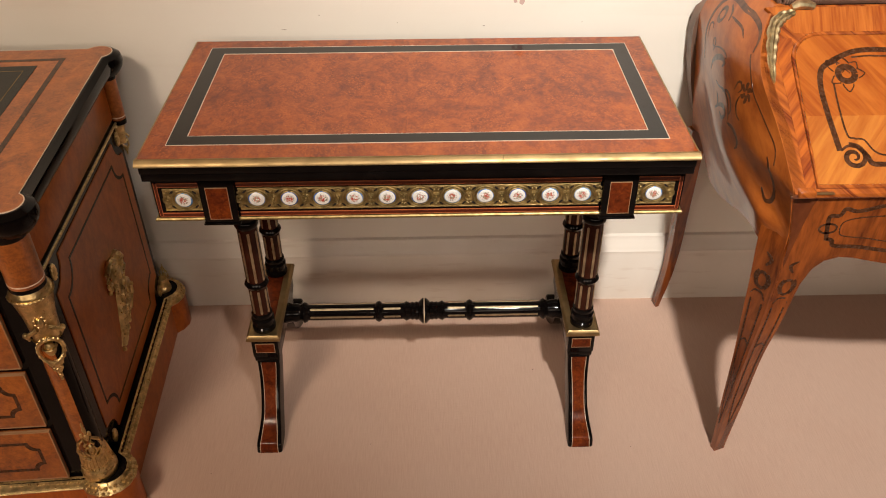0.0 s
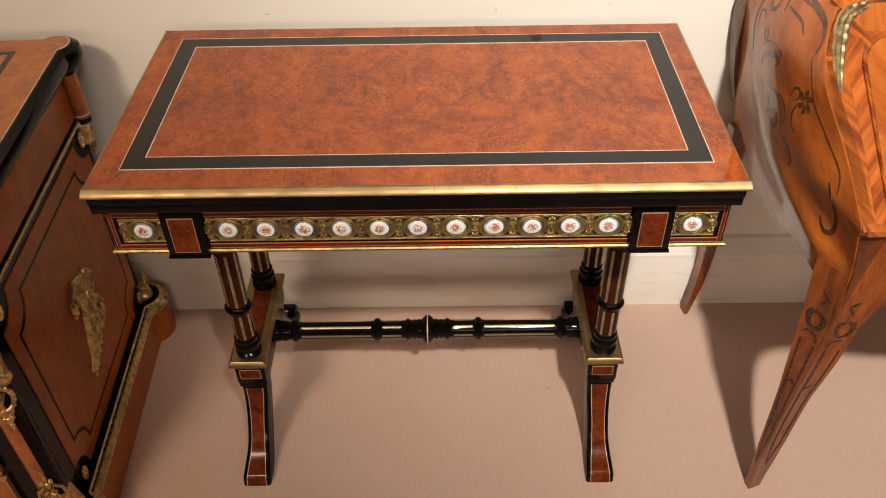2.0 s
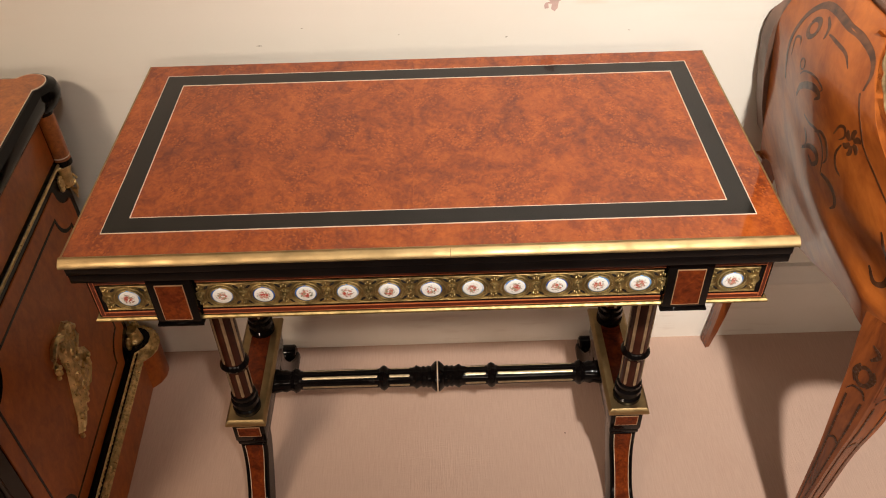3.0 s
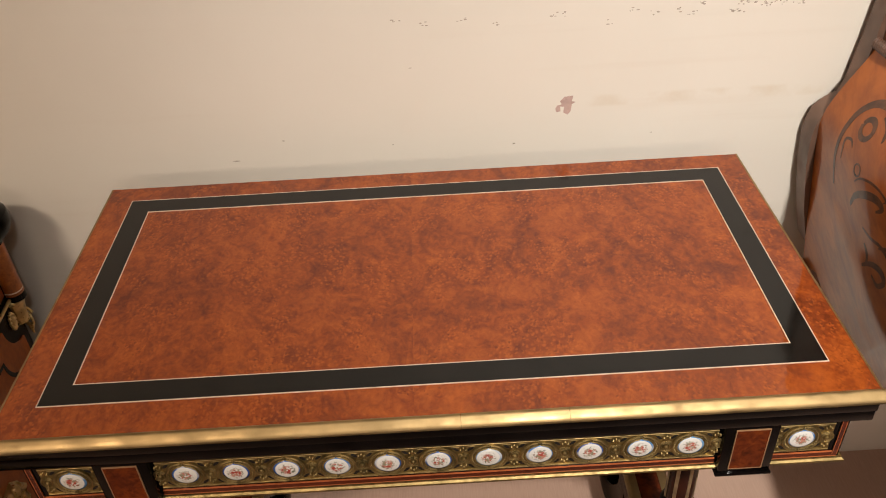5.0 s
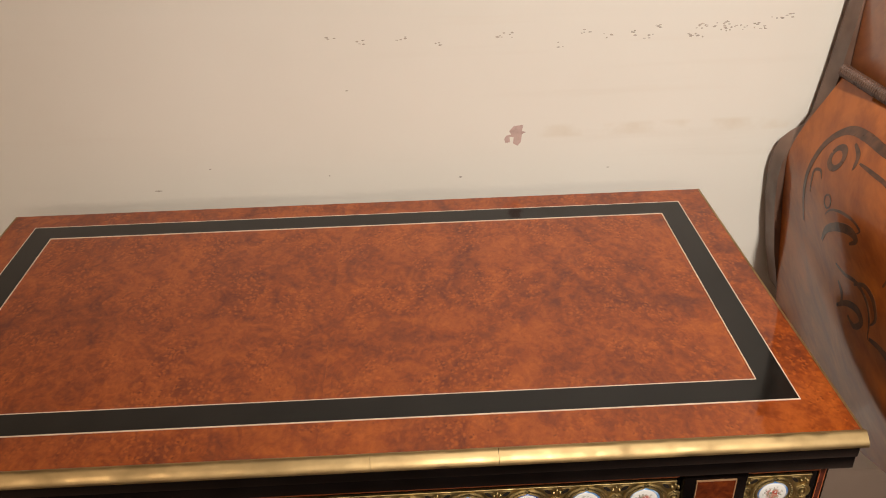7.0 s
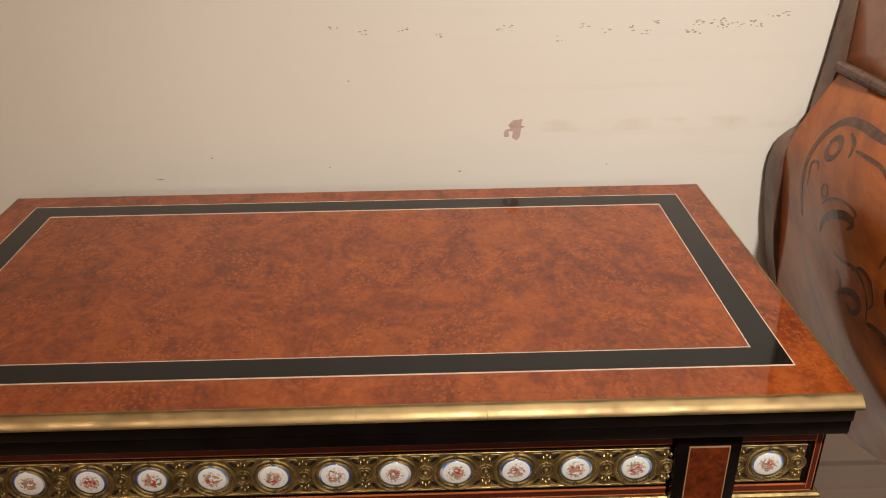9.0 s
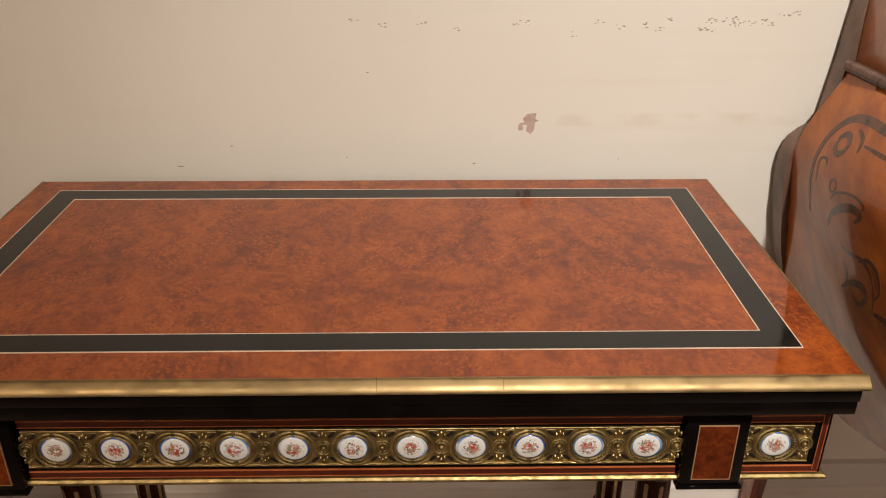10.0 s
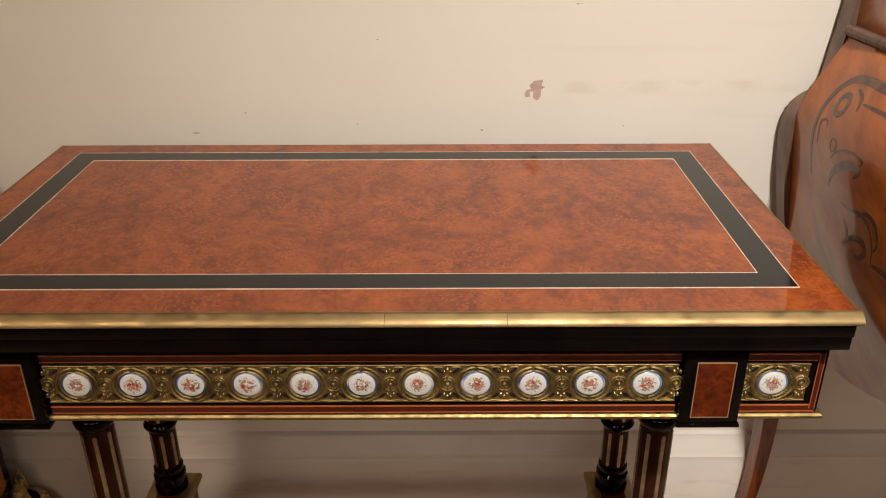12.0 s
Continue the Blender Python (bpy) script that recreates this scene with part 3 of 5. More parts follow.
# blocks over the columns
for s in (-1, 1):
    c = s * 0.335
    blk = part("frieze_block", box(c - 0.029, c + 0.029, FY - 0.010, FY + 0.05, 0.608, 0.6935, 0.0015), EBONY, table, "ebonised block")
    part("block_foot", box(c - 0.031, c + 0.031, FY - 0.012, FY + 0.05, 0.6052, 0.6088, 0.001), EBONY, blk)
    part("burr_panel", box(c - 0.0175, c + 0.0175, FY - 0.0112, FY, 0.618, 0.679), AMBOYNA, blk, "small burr panel with pale line", 0)
    part("panel_stringing", frame_line(c - 0.0175, c + 0.0175, 0.618, 0.679, 0.0009, FY - 0.0115, FY), GOLDLINE, blk, "", 0)

# trestle ends: blocks, columns, sabre feet
MID = 0.265
FRONT = [(0.150, 0.154), (0.146, 0.130), (0.133, 0.105), (0.117, 0.082), (0.104, 0.063), (0.090, 0.047), (0.068, 0.032), (0.047, 0.024), (0.036, 0.018), (0.033, 0.0)]
BEHIND = [(0.190, 0.154), (0.188, 0.122), (0.178, 0.092), (0.165, 0.064), (0.150, 0.042), (0.130, 0.022), (0.106, 0.008), (0.088, 0.0015), (0.075, 0.0), (0.060, 0.0)]
WIDE = [0.0240, 0.0230, 0.0212, 0.0205, 0.0205, 0.0212, 0.0238, 0.0256, 0.0266, 0.0268]


def eased(rows, n=4):
    """Rows of numbers, with softened steps between them."""
    a = np.array(rows, float)
    t = np.linspace(0, len(a) - 1, (len(a) - 1) * n + 1)
    cols = [np.interp(t, range(len(a)), a[:, k]) for k in range(a.shape[1])]
    kernel = np.ones(n + 1) / (n + 1)
    pad = n // 2
    out = []
    for c in cols:
        e = np.concatenate([[c[0]] * pad, c, [c[-1]] * pad])
        s_ = np.convolve(e, kernel, "valid")
        s_[0], s_[-1] = c[0], c[-1]
        out.append(s_)
    return list(zip(*out))


FOOT = eased([(*a, *c, w) for a, c, w in zip(FRONT, BEHIND, WIDE)])


def flip_y(y, back):
    return 2 * MID - y if back else y


def sabre(c, back):
    """A scrolled foot with rounded front edges."""
    rings = []
    for fy, fz, by, bz, w in FOOT:
        d = Vector((by - fy, bz - fz))
        d *= 1 / max(d.length, 1e-6)
        ring = [(w, 0.0055), (w - 0.0006, 0.0028), (w - 0.0020, 0.0010), (w - 0.0045, 0.0)]
        pts = [(c - a, fy + d.x * e, fz + d.y * e) for a, e in ring] + [(c + a, fy + d.x * e, fz + d.y * e) for a, e in reversed(ring)] + [(c + w, by, bz), (c - w, by, bz)]
        rings.append([(x, flip_y(y, back), max(z, 0.0)) for x, y, z in pts])
    return loft(rings)


def facing(c, inset0, inset1, lift):
    """A veneer strip on the front of a foot, between two insets from its edges (-1 left edge, 1 right edge)."""
    out = []
    for fy, fz, by, bz, w in FOOT:
        n = Vector((-(bz - fz) - 0.02, by - fy)).normalized()
        d = Vector((fy - by, fz - bz)).normalized()
        x0, x1 = c + inset0(w), c + inset1(w)
        p, q = (fy + d.x * lift, fz + d.y * lift), (fy - d.x * 0.003, fz - d.y * 0.003)
        out.append([(x0, *p), (x1, *p), (x1, *q), (x0, *q)])
    return loft(out)


def flute_pieces(parent, mesh, count, place):
    for k in range(count):
        ob = new("flute", mesh)
        ob.parent = parent
        ob.matrix_basis = place(2 * math.pi * (k + 0.5) / count)


def flute_mesh(r, length, w):
    """A slim inlaid strip along z at radius r from the axis."""
    rows = [(0.0, 0.35), (0.0008, 0.7), (0.002, 0.95), (0.0035, 1.0), (length - 0.0035, 1.0), (length - 0.002, 0.95), (length - 0.0008, 0.7), (length, 0.35)]
    b = loft([[(r - 0.002, -w * k, z), (r + 0.0003, -w * 0.9 * k, z), (r + 0.0006, 0, z), (r + 0.0003, w * 0.9 * k, z), (r - 0.002, w * k, z)] for z, k in rows])
    me = bpy.data.meshes.new("flute")
    bmesh.ops.recalc_face_normals(b, faces=b.faces)
    b.to_mesh(me)
    b.free()
    me.materials.append(FLUTE)
    return me


LOWER, UPPER = flute_mesh(0.0187, 0.060, 0.0027), flute_mesh(0.0197, 0.122, 0.0027)
BASE = [(0.024, 0.238), (0.024, 0.246), (0.0205, 0.249), (0.0205, 0.254), (0.0235, 0.258), (0.0235, 0.266), (0.020, 0.270), (0.0215, 0.274), (0.0215, 0.280), (0.018, 0.284)]
RING = [(0.0185, 0.350), (0.022, 0.353), (0.0245, 0.359), (0.022, 0.365), (0.0195, 0.368)]
CAPITAL = [(0.0195, 0.498), (0.0228, 0.502), (0.0242, 0.508), (0.0228, 0.514), (0.0200, 0.517), (0.0205, 0.528), (0.0230, 0.534), (0.0230, 0.541), (0.0205, 0.545), (0.0215, 0.570), (0.026, 0.590), (0.026, 0.612)]
for s in (-1, 1):
    c = s * 0.334 - 0.0015
    end = part("trestle_block", box(c - 0.028, c + 0.028, MID - 0.118, MID + 0.118, 0.172, 0.224, 0.002), EBONY, table, "ebonised trestle block")
    part("stepped_base", box(c - 0.0262, c + 0.0262, MID - 0.1165, MID + 0.1165, 0.160, 0.172, 0.002), EBONY, end)
    part("stepped_base", box(c - 0.0240, c + 0.0240, MID - 0.114, MID + 0.114, 0.148, 0.160, 0.003), EBONY, end)
    lip = [(-0.012, 0.224), (0.004, 0.224), (0.0055, 0.228), (0.004, 0.234), (0.0, 0.2375), (-0.012, 0.2375)]
    part("brass_edge", swept(lip, rect(c - 0.030, c + 0.030, MID - 0.121, MID + 0.121)), BRASS, end, "brass rounded edge moulding")
    part("cap", box(c - 0.0185, c + 0.0185, MID - 0.1095, MID + 0.1095, 0.225, 0.2365), AMBOYNA, end, "dark red veneered top", 0)
    part("front_panel", box(c - 0.019, c + 0.019, MID - 0.1192, MID - 0.10, 0.188, 0.211), AMBOYNA, end, "small burr panel", 0)
    part("stringing", frame_line(c - 0.019, c + 0.019, 0.188, 0.211, 0.001, MID - 0.1195, MID - 0.11), GOLDLINE, end, "", 0)
    for back in (False, True):
        shape = sabre(c, back)
        if back:
            lathe([(0.0005, -0.0225), (0.016, -0.0225), (0.0195, -0.019), (0.0195, 0.019), (0.016, 0.0225), (0.0005, 0.0225)], (c, 2 * MID - 0.050, 0.0235), "x", 24, shape, 1.15)
        foot = part("sabre_foot", shape, EBONY, table, "ebonised scrolled sabre foot", 40)
        if not back:
            part("burr_facing", facing(c, lambda w: -w + 0.0088, lambda w: w - 0.0088, 0.0006), AMBOYNA, foot, "burr veneer facing", 40)
            part("edge_line", facing(c, lambda w: -w + 0.0077, lambda w: -w + 0.0088, 0.0009), FOOTLINE, foot, "", 40)
            part("edge_line", facing(c, lambda w: w - 0.0088, lambda w: w - 0.0077, 0.0009), FOOTLINE, foot, "", 40)
    for cy in (MID - 0.092, MID + 0.092):
        col = part("column", lathe([(0.0185, 0.282), (0.0185, 0.352), (0.0195, 0.366), (0.0195, 0.505)], (c, cy, 0), "z", 24), SHAFT, table, "turned column with gilt flutes")
        for nm, prof in (("base", BASE), ("collar", RING), ("capital", CAPITAL)):
            part(nm, lathe(prof, (c, cy, 0), "z", 24), EBONY, col, "ebonised turned " + nm)
        here = Matrix.Translation(Vector((c, cy, 0)) - table.location)
        flute_pieces(col, LOWER, 7, lambda a: here @ Matrix.Translation((0, 0, 0.286)) @ Matrix.Rotation(a, 4, "Z"))
        flute_pieces(col, UPPER, 7, lambda a: here @ Matrix.Translation((0, 0, 0.370)) @ Matrix.Rotation(a, 4, "Z"))

half = [(0.0285, 0.0), (0.0285, 0.004), (0.024, 0.009), (0.0195, 0.013), (0.0210, 0.018), (0.0185, 0.022), (0.0205, 0.027), (0.0180, 0.031), (0.0205, 0.036), (0.0225, 0.040), (0.0185, 0.045),
        (0.0180, 0.048), (0.0180, 0.093), (0.0215, 0.096), (0.0240, 0.101), (0.0215, 0.106), (0.0180, 0.109), (0.0178, 0.257), (0.0215, 0.261), (0.0235, 0.266), (0.0195, 0.271),
        (0.0185, 0.276), (0.0215, 0.284), (0.0200, 0.292), (0.0225, 0.302), (0.0225, 0.312)]
SZ = 0.193
rail = part("stretcher", lathe([(r, -h) for r, h in reversed(half[1:])] + half, (0, MID, SZ), "x", 24), EBONY, table, "ebonised turned stretcher with gilt flutes")
part("ring", lathe([(0.0270, -0.0018), (0.0291, -0.0010), (0.0291, 0.0010), (0.0270, 0.0018)], (0, MID, SZ), "x", 28), FOOTLINE, rail, "thin pale ring")
SHORT, LONG = flute_mesh(0.0181, 0.038, 0.0026), flute_mesh(0.0179, 0.140, 0.0026)
for s in (-1, 1):
    for x0, x1, me in ((0.052, 0.090, SHORT), (0.112, 0.252, LONG)):
        start = Matrix.Translation(Vector((min(s * x0, s * x1), MID, SZ)) - table.location) @ Matrix.Rotation(radians(90), 4, "Y")
        flute_pieces(rail, me, 6, lambda a: start @ Matrix.Rotation(a, 4, "Z"))

# ---- pedestal desk ----
DX, DY = -0.92, 0.17
desk = thing("pedestal_desk", (DX, DY, 0), "burr walnut desk with gilt bronze mounts and black leather top", "desk")
SX, X0, Y0, Y1 = -0.649, -1.205, -0.112, 0.458
SP = SX + 0.014
EARS = [(-0.634, -0.100), (-0.634, 0.444)]


def eared(grow, ear_r, seg=9):
    """The desk's plan: a rectangle with rounded ears on the corners, counter-clockwise."""
    xr, xl, yf, yb = SX + grow, X0 - grow, Y0 - grow, Y1 + grow
    pts = [(xl, yf)]
    for (ex, ey), front in zip(EARS, (True, False)):
        a0, a1 = (-145, 60) if front else (-60, 145)
        for k in range(seg + 1):
            a = radians(a0 + (a1 - a0) * k / seg)
            pts.append((ex + ear_r * math.cos(a), ey + ear_r * math.sin(a)))
    pts.append((xl, yb))
    return pts


part("plinth", prism(eared(0.031, 0.052), "z", 0.0, 0.088), WALNUT_SIDE, desk, "plain walnut plinth", 40)
part("base_moulding", prism(eared(0.018, 0.038), "z", 0.087, 0.1065), EBONY, desk, "ebonised base moulding", 40)
part("gilt_band", swept([(-0.0125, 0.086), (0.002, 0.086), (0.004, 0.090), (-0.001, 0.0970), (-0.005, 0.1020), (-0.009, 0.1065), (-0.0125, 0.1080)], eared(0.031, 0.050)), ORMOLU, desk, "cast gilt leaf moulding round the base")
leaves = bmesh.new()
edge_path = [Vector(p) for p in eared(0.031, 0.050)]
for o, z, q, shift_ in ((0.0012, 0.0935, 0.0040, 0.0), (-0.0040, 0.1010, 0.0052, 0.5), (-0.0095, 0.1070, 0.0034, 0.0)):
    track = []
    for k in range(1, len(edge_path) - 1):
        d1, d2 = (edge_path[k] - edge_path[k - 1]).normalized(), (edge_path[k + 1] - edge_path[k]).normalized()
        n1, n2 = Vector((d1.y, -d1.x)), Vector((d2.y, -d2.x))
        m = (n1 + n2) / max((n1 + n2).dot(n1), 0.3)
        track.append(edge_path[k] + m * o)
    track = [Vector((edge_path[0].x, track[0].y))] + track
    for a, b in zip(track, track[1:]):
        n = max(1, int((b - a).length / 0.0088))
        for k in range(n):
            p = a + (b - a) * (k + shift_) / n
            r = q * (1.0 if k % 2 else 0.7)
            blob((p.x, p.y, z), r, r, r * 0.8, leaves, 6)
tagged(part("leaf_moulding", leaves, ORMOLU, desk, "band of small cast gilt leaves"), kind="stuff")
part("carcass", box(X0, SX, Y0, Y1, 0.107, 0.690), EBONY, desk, "ebonised carcass", 0)
part("side_face", box(SX - 0.002, SP, Y0 + 0.030, Y1 - 0.012, 0.107, 0.690), EBONY, desk, "ebonised side", 0)
part("side_frieze", box(SP - 0.004, SP + 0.002, -0.062, 0.425, 0.588, 0.688, 0.001), WALNUT_SIDE, desk, "figured walnut frieze")
part("side_bead", tube([(SP + 0.004, -0.07, 0.5765), (SP + 0.004, 0.43, 0.5765)], 0.0027, 8), ORMOLU, desk, "thin brass bead")

# side panel: veneer with hollow corners, dark line, rosettes and a relief mount
PY0, PY1, PZ0, PZ1 = -0.046, 0.428, 0.113, 0.556


def hollow(y0, y1, z0, z1, r, seg=5):
    pts = []
    for cy, cz, a0 in ((y0, z0, 90), (y1, z0, 180), (y1, z1, 270), (y0, z1, 0)):
        for k in range(seg + 1):
            a = radians(a0 - 90 * k / seg)
            pts.append((cy + r * math.cos(a), cz + r * math.sin(a)))
    return pts


def ring_prism(outer, inner, axis, a0, a1):
    out = bmesh.new()
    n = len(outer)
    for k in range(n):
        m = (k + 1) % n
        prism([outer[k], outer[m], inner[m], inner[k]], axis, a0, a1, out)
    bmesh.ops.remove_doubles(out, verts=out.verts, dist=1e-6)
    return out


part("side_panel", prism(hollow(PY0, PY1, PZ0, PZ1, 0.050), "x", SP - 0.004, SP + 0.002), WALNUT_SIDE, desk, "figured walnut panel with hollow corners", 0)
part("panel_line", ring_prism(hollow(-0.016, 0.398, 0.146, 0.523, 0.050, 8), hollow(-0.011, 0.393, 0.151, 0.518, 0.050, 8), "x", SP - 0.002, SP + 0.0026), EBONY, desk, "dark inlaid line", 0)
for y, z in ((-0.036, 0.546), (-0.030, 0.122), (0.420, 0.122), (0.415, 0.546)):
    b = bmesh.new()
    blob((SP + 0.002, y, z), 0.006, 0.0065, 0.0105, b, 12)
    for k in range(10):
        a = 2 * math.pi * k / 10
        blob((SP + 0.003, y + 0.0080 * math.cos(a), z + 0.0130 * math.sin(a)), 0.0035, 0.0034, 0.0042, b, 6)
    part("rosette", b, ORMOLU, desk, "small oval gilt rosette")


def drape(rows, depth, bm):
    """A low relief strip: rows of (y, z, half width), each with a rounded, pleated section on the side panel."""
    rings = []
    for k, (y, z, w) in enumerate(rows):
        w = w * 1.5
        sec = [(SP + 0.001, y + w, z), (SP + 0.001, y - w, z)]
        for q in range(9):
            u = -1 + 2 * q / 8
            pleat = 0.0022 * math.sin(q * 2.4 + k * 0.9)
            sec.append((SP + 0.002 + depth * math.sqrt(max(0.0, 1 - u * u)) + pleat, y + w * u, z + 0.003 * math.sin(q + k)))
        rings.append(sec)
    return loft(rings, bm)


b = bmesh.new()
drape([(0.214, 0.392, 0.010), (0.212, 0.378, 0.022), (0.214, 0.362, 0.026), (0.210, 0.344, 0.022), (0.204, 0.326, 0.018), (0.200, 0.306, 0.021), (0.194, 0.284, 0.022), (0.184, 0.262, 0.020), (0.170, 0.242, 0.016), (0.156, 0.228, 0.011), (0.140, 0.216, 0.008)], 0.010, b)
drape([(0.216, 0.318, 0.012), (0.232, 0.296, 0.018), (0.238, 0.274, 0.020), (0.230, 0.254, 0.017), (0.214, 0.240, 0.010)], 0.006, b)
blob((SP + 0.010, 0.222, 0.384), 0.009, 0.0085, 0.0105, b, 10)
tube([(SP + 0.007, y, z) for y, z in ((0.200, 0.384), (0.182, 0.396), (0.166, 0.394), (0.154, 0.384), (0.150, 0.368), (0.158, 0.356))], lambda t: 0.0070 - 0.002 * t, 7, b)
tube([(SP + 0.007, y, z) for y, z in ((0.236, 0.378), (0.248, 0.362), (0.246, 0.342), (0.232, 0.330))], lambda t: 0.0062 - 0.002 * t, 7, b)
for y, z, q in ((0.150, 0.356, 0.007), (0.156, 0.346, 0.005), (0.146, 0.344, 0.004), (0.140, 0.214, 0.007), (0.130, 0.206, 0.005), (0.152, 0.222, 0.006)):
    blob((SP + 0.006, y, z), 0.005, q, q * 1.2, b, 7)
rng = random.Random(41)
for y, z, w in ((0.214, 0.380, 0.022), (0.214, 0.362, 0.026), (0.208, 0.340, 0.024), (0.202, 0.316, 0.024), (0.197, 0.294, 0.026), (0.188, 0.270, 0.024), (0.176, 0.248, 0.020), (0.160, 0.232, 0.014), (0.236, 0.282, 0.020)):
    for k in range(5):
        u = rng.uniform(-1, 1)
        blob((SP + 0.006 + 0.007 * (1 - u * u), y + u * w * 1.2, z + rng.uniform(-0.009, 0.009)), 0.0042, rng.uniform(0.003, 0.0065), rng.uniform(0.005, 0.011), b, 7)
part("relief_mount", b, ORMOLU, desk, "gilt bronze relief mount of draped form")

# corner columns with their mounts
for (ex, ey), front in zip(EARS, (True, False)):
    col = part("corner_column", lathe([(0.0255, 0.0945), (0.0255, 0.560)], (ex, ey, 0), "z", 28), EBONY, desk, "rounded ebonised corner column")
    a0, a1 = (-165, -62) if front else (62, 165)
    arc = [(ex + r * math.cos(radians(a)), ey + r * math.sin(radians(a))) for r, turn in ((0.0267, 1), (0.0235, -1)) for a in np.linspace(a0, a1, 9)[::turn]]
    part("pilaster_veneer", prism(arc, "z", 0.15, 0.50), WALNUT, col, "walnut veneer strip")
    drum = part("column_drum", lathe([(0.0331, 0.574), (0.0335, 0.580), (0.0335, 0.676), (0.0322, 0.690)], (ex, ey, 0), "z", 28), WALNUT, desk, "walnut drum above the capital")
    part("dark_band", lathe([(0.0335, 0.570), (0.0341, 0.572), (0.0341, 0.579), (0.0335, 0.581)], (ex, ey, 0), "z", 28), EBONY, drum)
    part("dark_band", lathe([(0.0335, 0.672), (0.0365, 0.678), (0.0365, 0.690)], (ex, ey, 0), "z", 28), EBONY, drum)
    part("pale_line", lathe([(0.0335, 0.586), (0.0338, 0.5865), (0.0338, 0.588), (0.0335, 0.5885)], (ex, ey, 0), "z", 28), STRING, drum)
    face = math.atan2(-1 if front else 1, 0.35)

    def on_column(u, z, out):
        """A point u metres round from the column's front, at height z, out from its axis."""
        return (ex + out * math.cos(face) - u * math.sin(face), ey + out * math.sin(face) + u * math.cos(face), z)

    # capital: rolled rim and bell with a boss, volute ears, a wreath round an urn, a berry drop
    cap = bmesh.new()
    lathe([(0.030, 0.4650), (0.0268, 0.4655), (0.0275, 0.480), (0.0285, 0.498), (0.0305, 0.515), (0.034, 0.533), (0.0368, 0.545), (0.0368, 0.551), (0.0388, 0.554), (0.0405, 0.560), (0.0388, 0.566), (0.0375, 0.568), (0.034, 0.5735)], (ex, ey, 0), "z", 32, cap)
    tube([(ex + (0.0405 + 0.0008 * math.cos(30 * t)) * math.cos(t), ey + (0.0405 + 0.0008 * math.cos(30 * t)) * math.sin(t), 0.5600) for t in np.linspace(0, 2 * math.pi, 121)[:-1]], 0.0022, 6, cap, True)
    part("gilt_capital", cap, ORMOLU, col, "cast gilt bronze capital with a rolled rim")
    boss = bmesh.new()
    blob(on_column(0, 0.512, 0.0315), 0.0075, 0.0075, 0.0105, boss, 10)
    for k in range(9):
        a = 2 * math.pi * k / 9
        blob(on_column(0.0095 * math.cos(a), 0.512 + 0.0125 * math.sin(a), 0.0305), 0.0032, 0.0032, 0.0038, boss, 6)
    part("boss", boss, ORMOLU, col)
    for k in (-1, 1):
        ear = bmesh.new()
        tube([on_column(k * u, z, o) for u, z, o in ((0.010, 0.497, 0.029), (0.020, 0.492, 0.028), (0.028, 0.488, 0.026), (0.031, 0.482, 0.025), (0.028, 0.477, 0.025))], lambda t: 0.0050 - 0.0015 * t, 7, ear)
        blob(on_column(k * 0.0335, 0.487, 0.023), 0.0058, 0.0058, 0.0058, ear, 8)
        part("volute", ear, ORMOLU, col)
    wreath = bmesh.new()
    tube([on_column(0.0225 * math.cos(a), 0.447 + 0.0265 * math.sin(a), 0.0300 - 0.008 * math.cos(a) ** 2) for a in np.linspace(0, 2 * math.pi, 29)[:-1]], 0.0044, 7, wreath, True)
    for a in np.linspace(0, 2 * math.pi, 19)[:-1]:
        blob(on_column(0.0250 * math.cos(a), 0.447 + 0.0290 * math.sin(a), 0.0312 - 0.008 * math.cos(a) ** 2), 0.0032, 0.0032, 0.0040, wreath, 6)
    part("wreath", wreath, ORMOLU, col)
    urn = bmesh.new()
    blob(on_column(0, 0.452, 0.0285), 0.0115, 0.0115, 0.0150, urn, 10)
    tube([on_column(0.0125 * math.cos(a), 0.456, 0.0285 + 0.0125 * math.sin(a)) for a in np.linspace(0, 2 * math.pi, 17)[:-1]], 0.0022, 6, urn, True)
    part("urn", urn, ORMOLU, col)
    drop = bmesh.new()
    for u, z, q in ((0, 0.416, 0.0085), (-0.009, 0.418, 0.0062), (0.009, 0.418, 0.0062), (0, 0.402, 0.0075), (-0.006, 0.405, 0.0050), (0.006, 0.405, 0.0050), (0, 0.389, 0.0052), (0, 0.380, 0.0034)):
        blob(on_column(u, z, 0.0268), q, q, q * 1.25, drop, 7)
    part("berry_drop", drop, ORMOLU, col)
    # foot: stepped round base, ribbed bell, openwork straps and a leaf finial
    sab = bmesh.new()
    lathe([(0.0380, 0.107), (0.0392, 0.111), (0.0392, 0.119), (0.0368, 0.1225), (0.0375, 0.1255), (0.0355, 0.130), (0.0320, 0.134), (0.0305, 0.148), (0.0285, 0.162), (0.0270, 0.174), (0.0258, 0.176)], (ex, ey, 0), "z", 32, sab)
    for k in range(26):
        a = 2 * math.pi * k / 26
        blob((ex + 0.0338 * math.cos(a), ey + 0.0338 * math.sin(a), 0.1335), 0.0026, 0.0026, 0.0026, sab, 6)
        tube([(ex + r * math.cos(a), ey + r * math.sin(a), z) for r, z in ((0.0318, 0.138), (0.0308, 0.150), (0.0288, 0.162))], 0.0017, 5, sab)
    part("gilt_foot_mount", sab, ORMOLU, col, "cast gilt bronze foot mount")
    for k in (-1, 1):
        strap_ = bmesh.new()
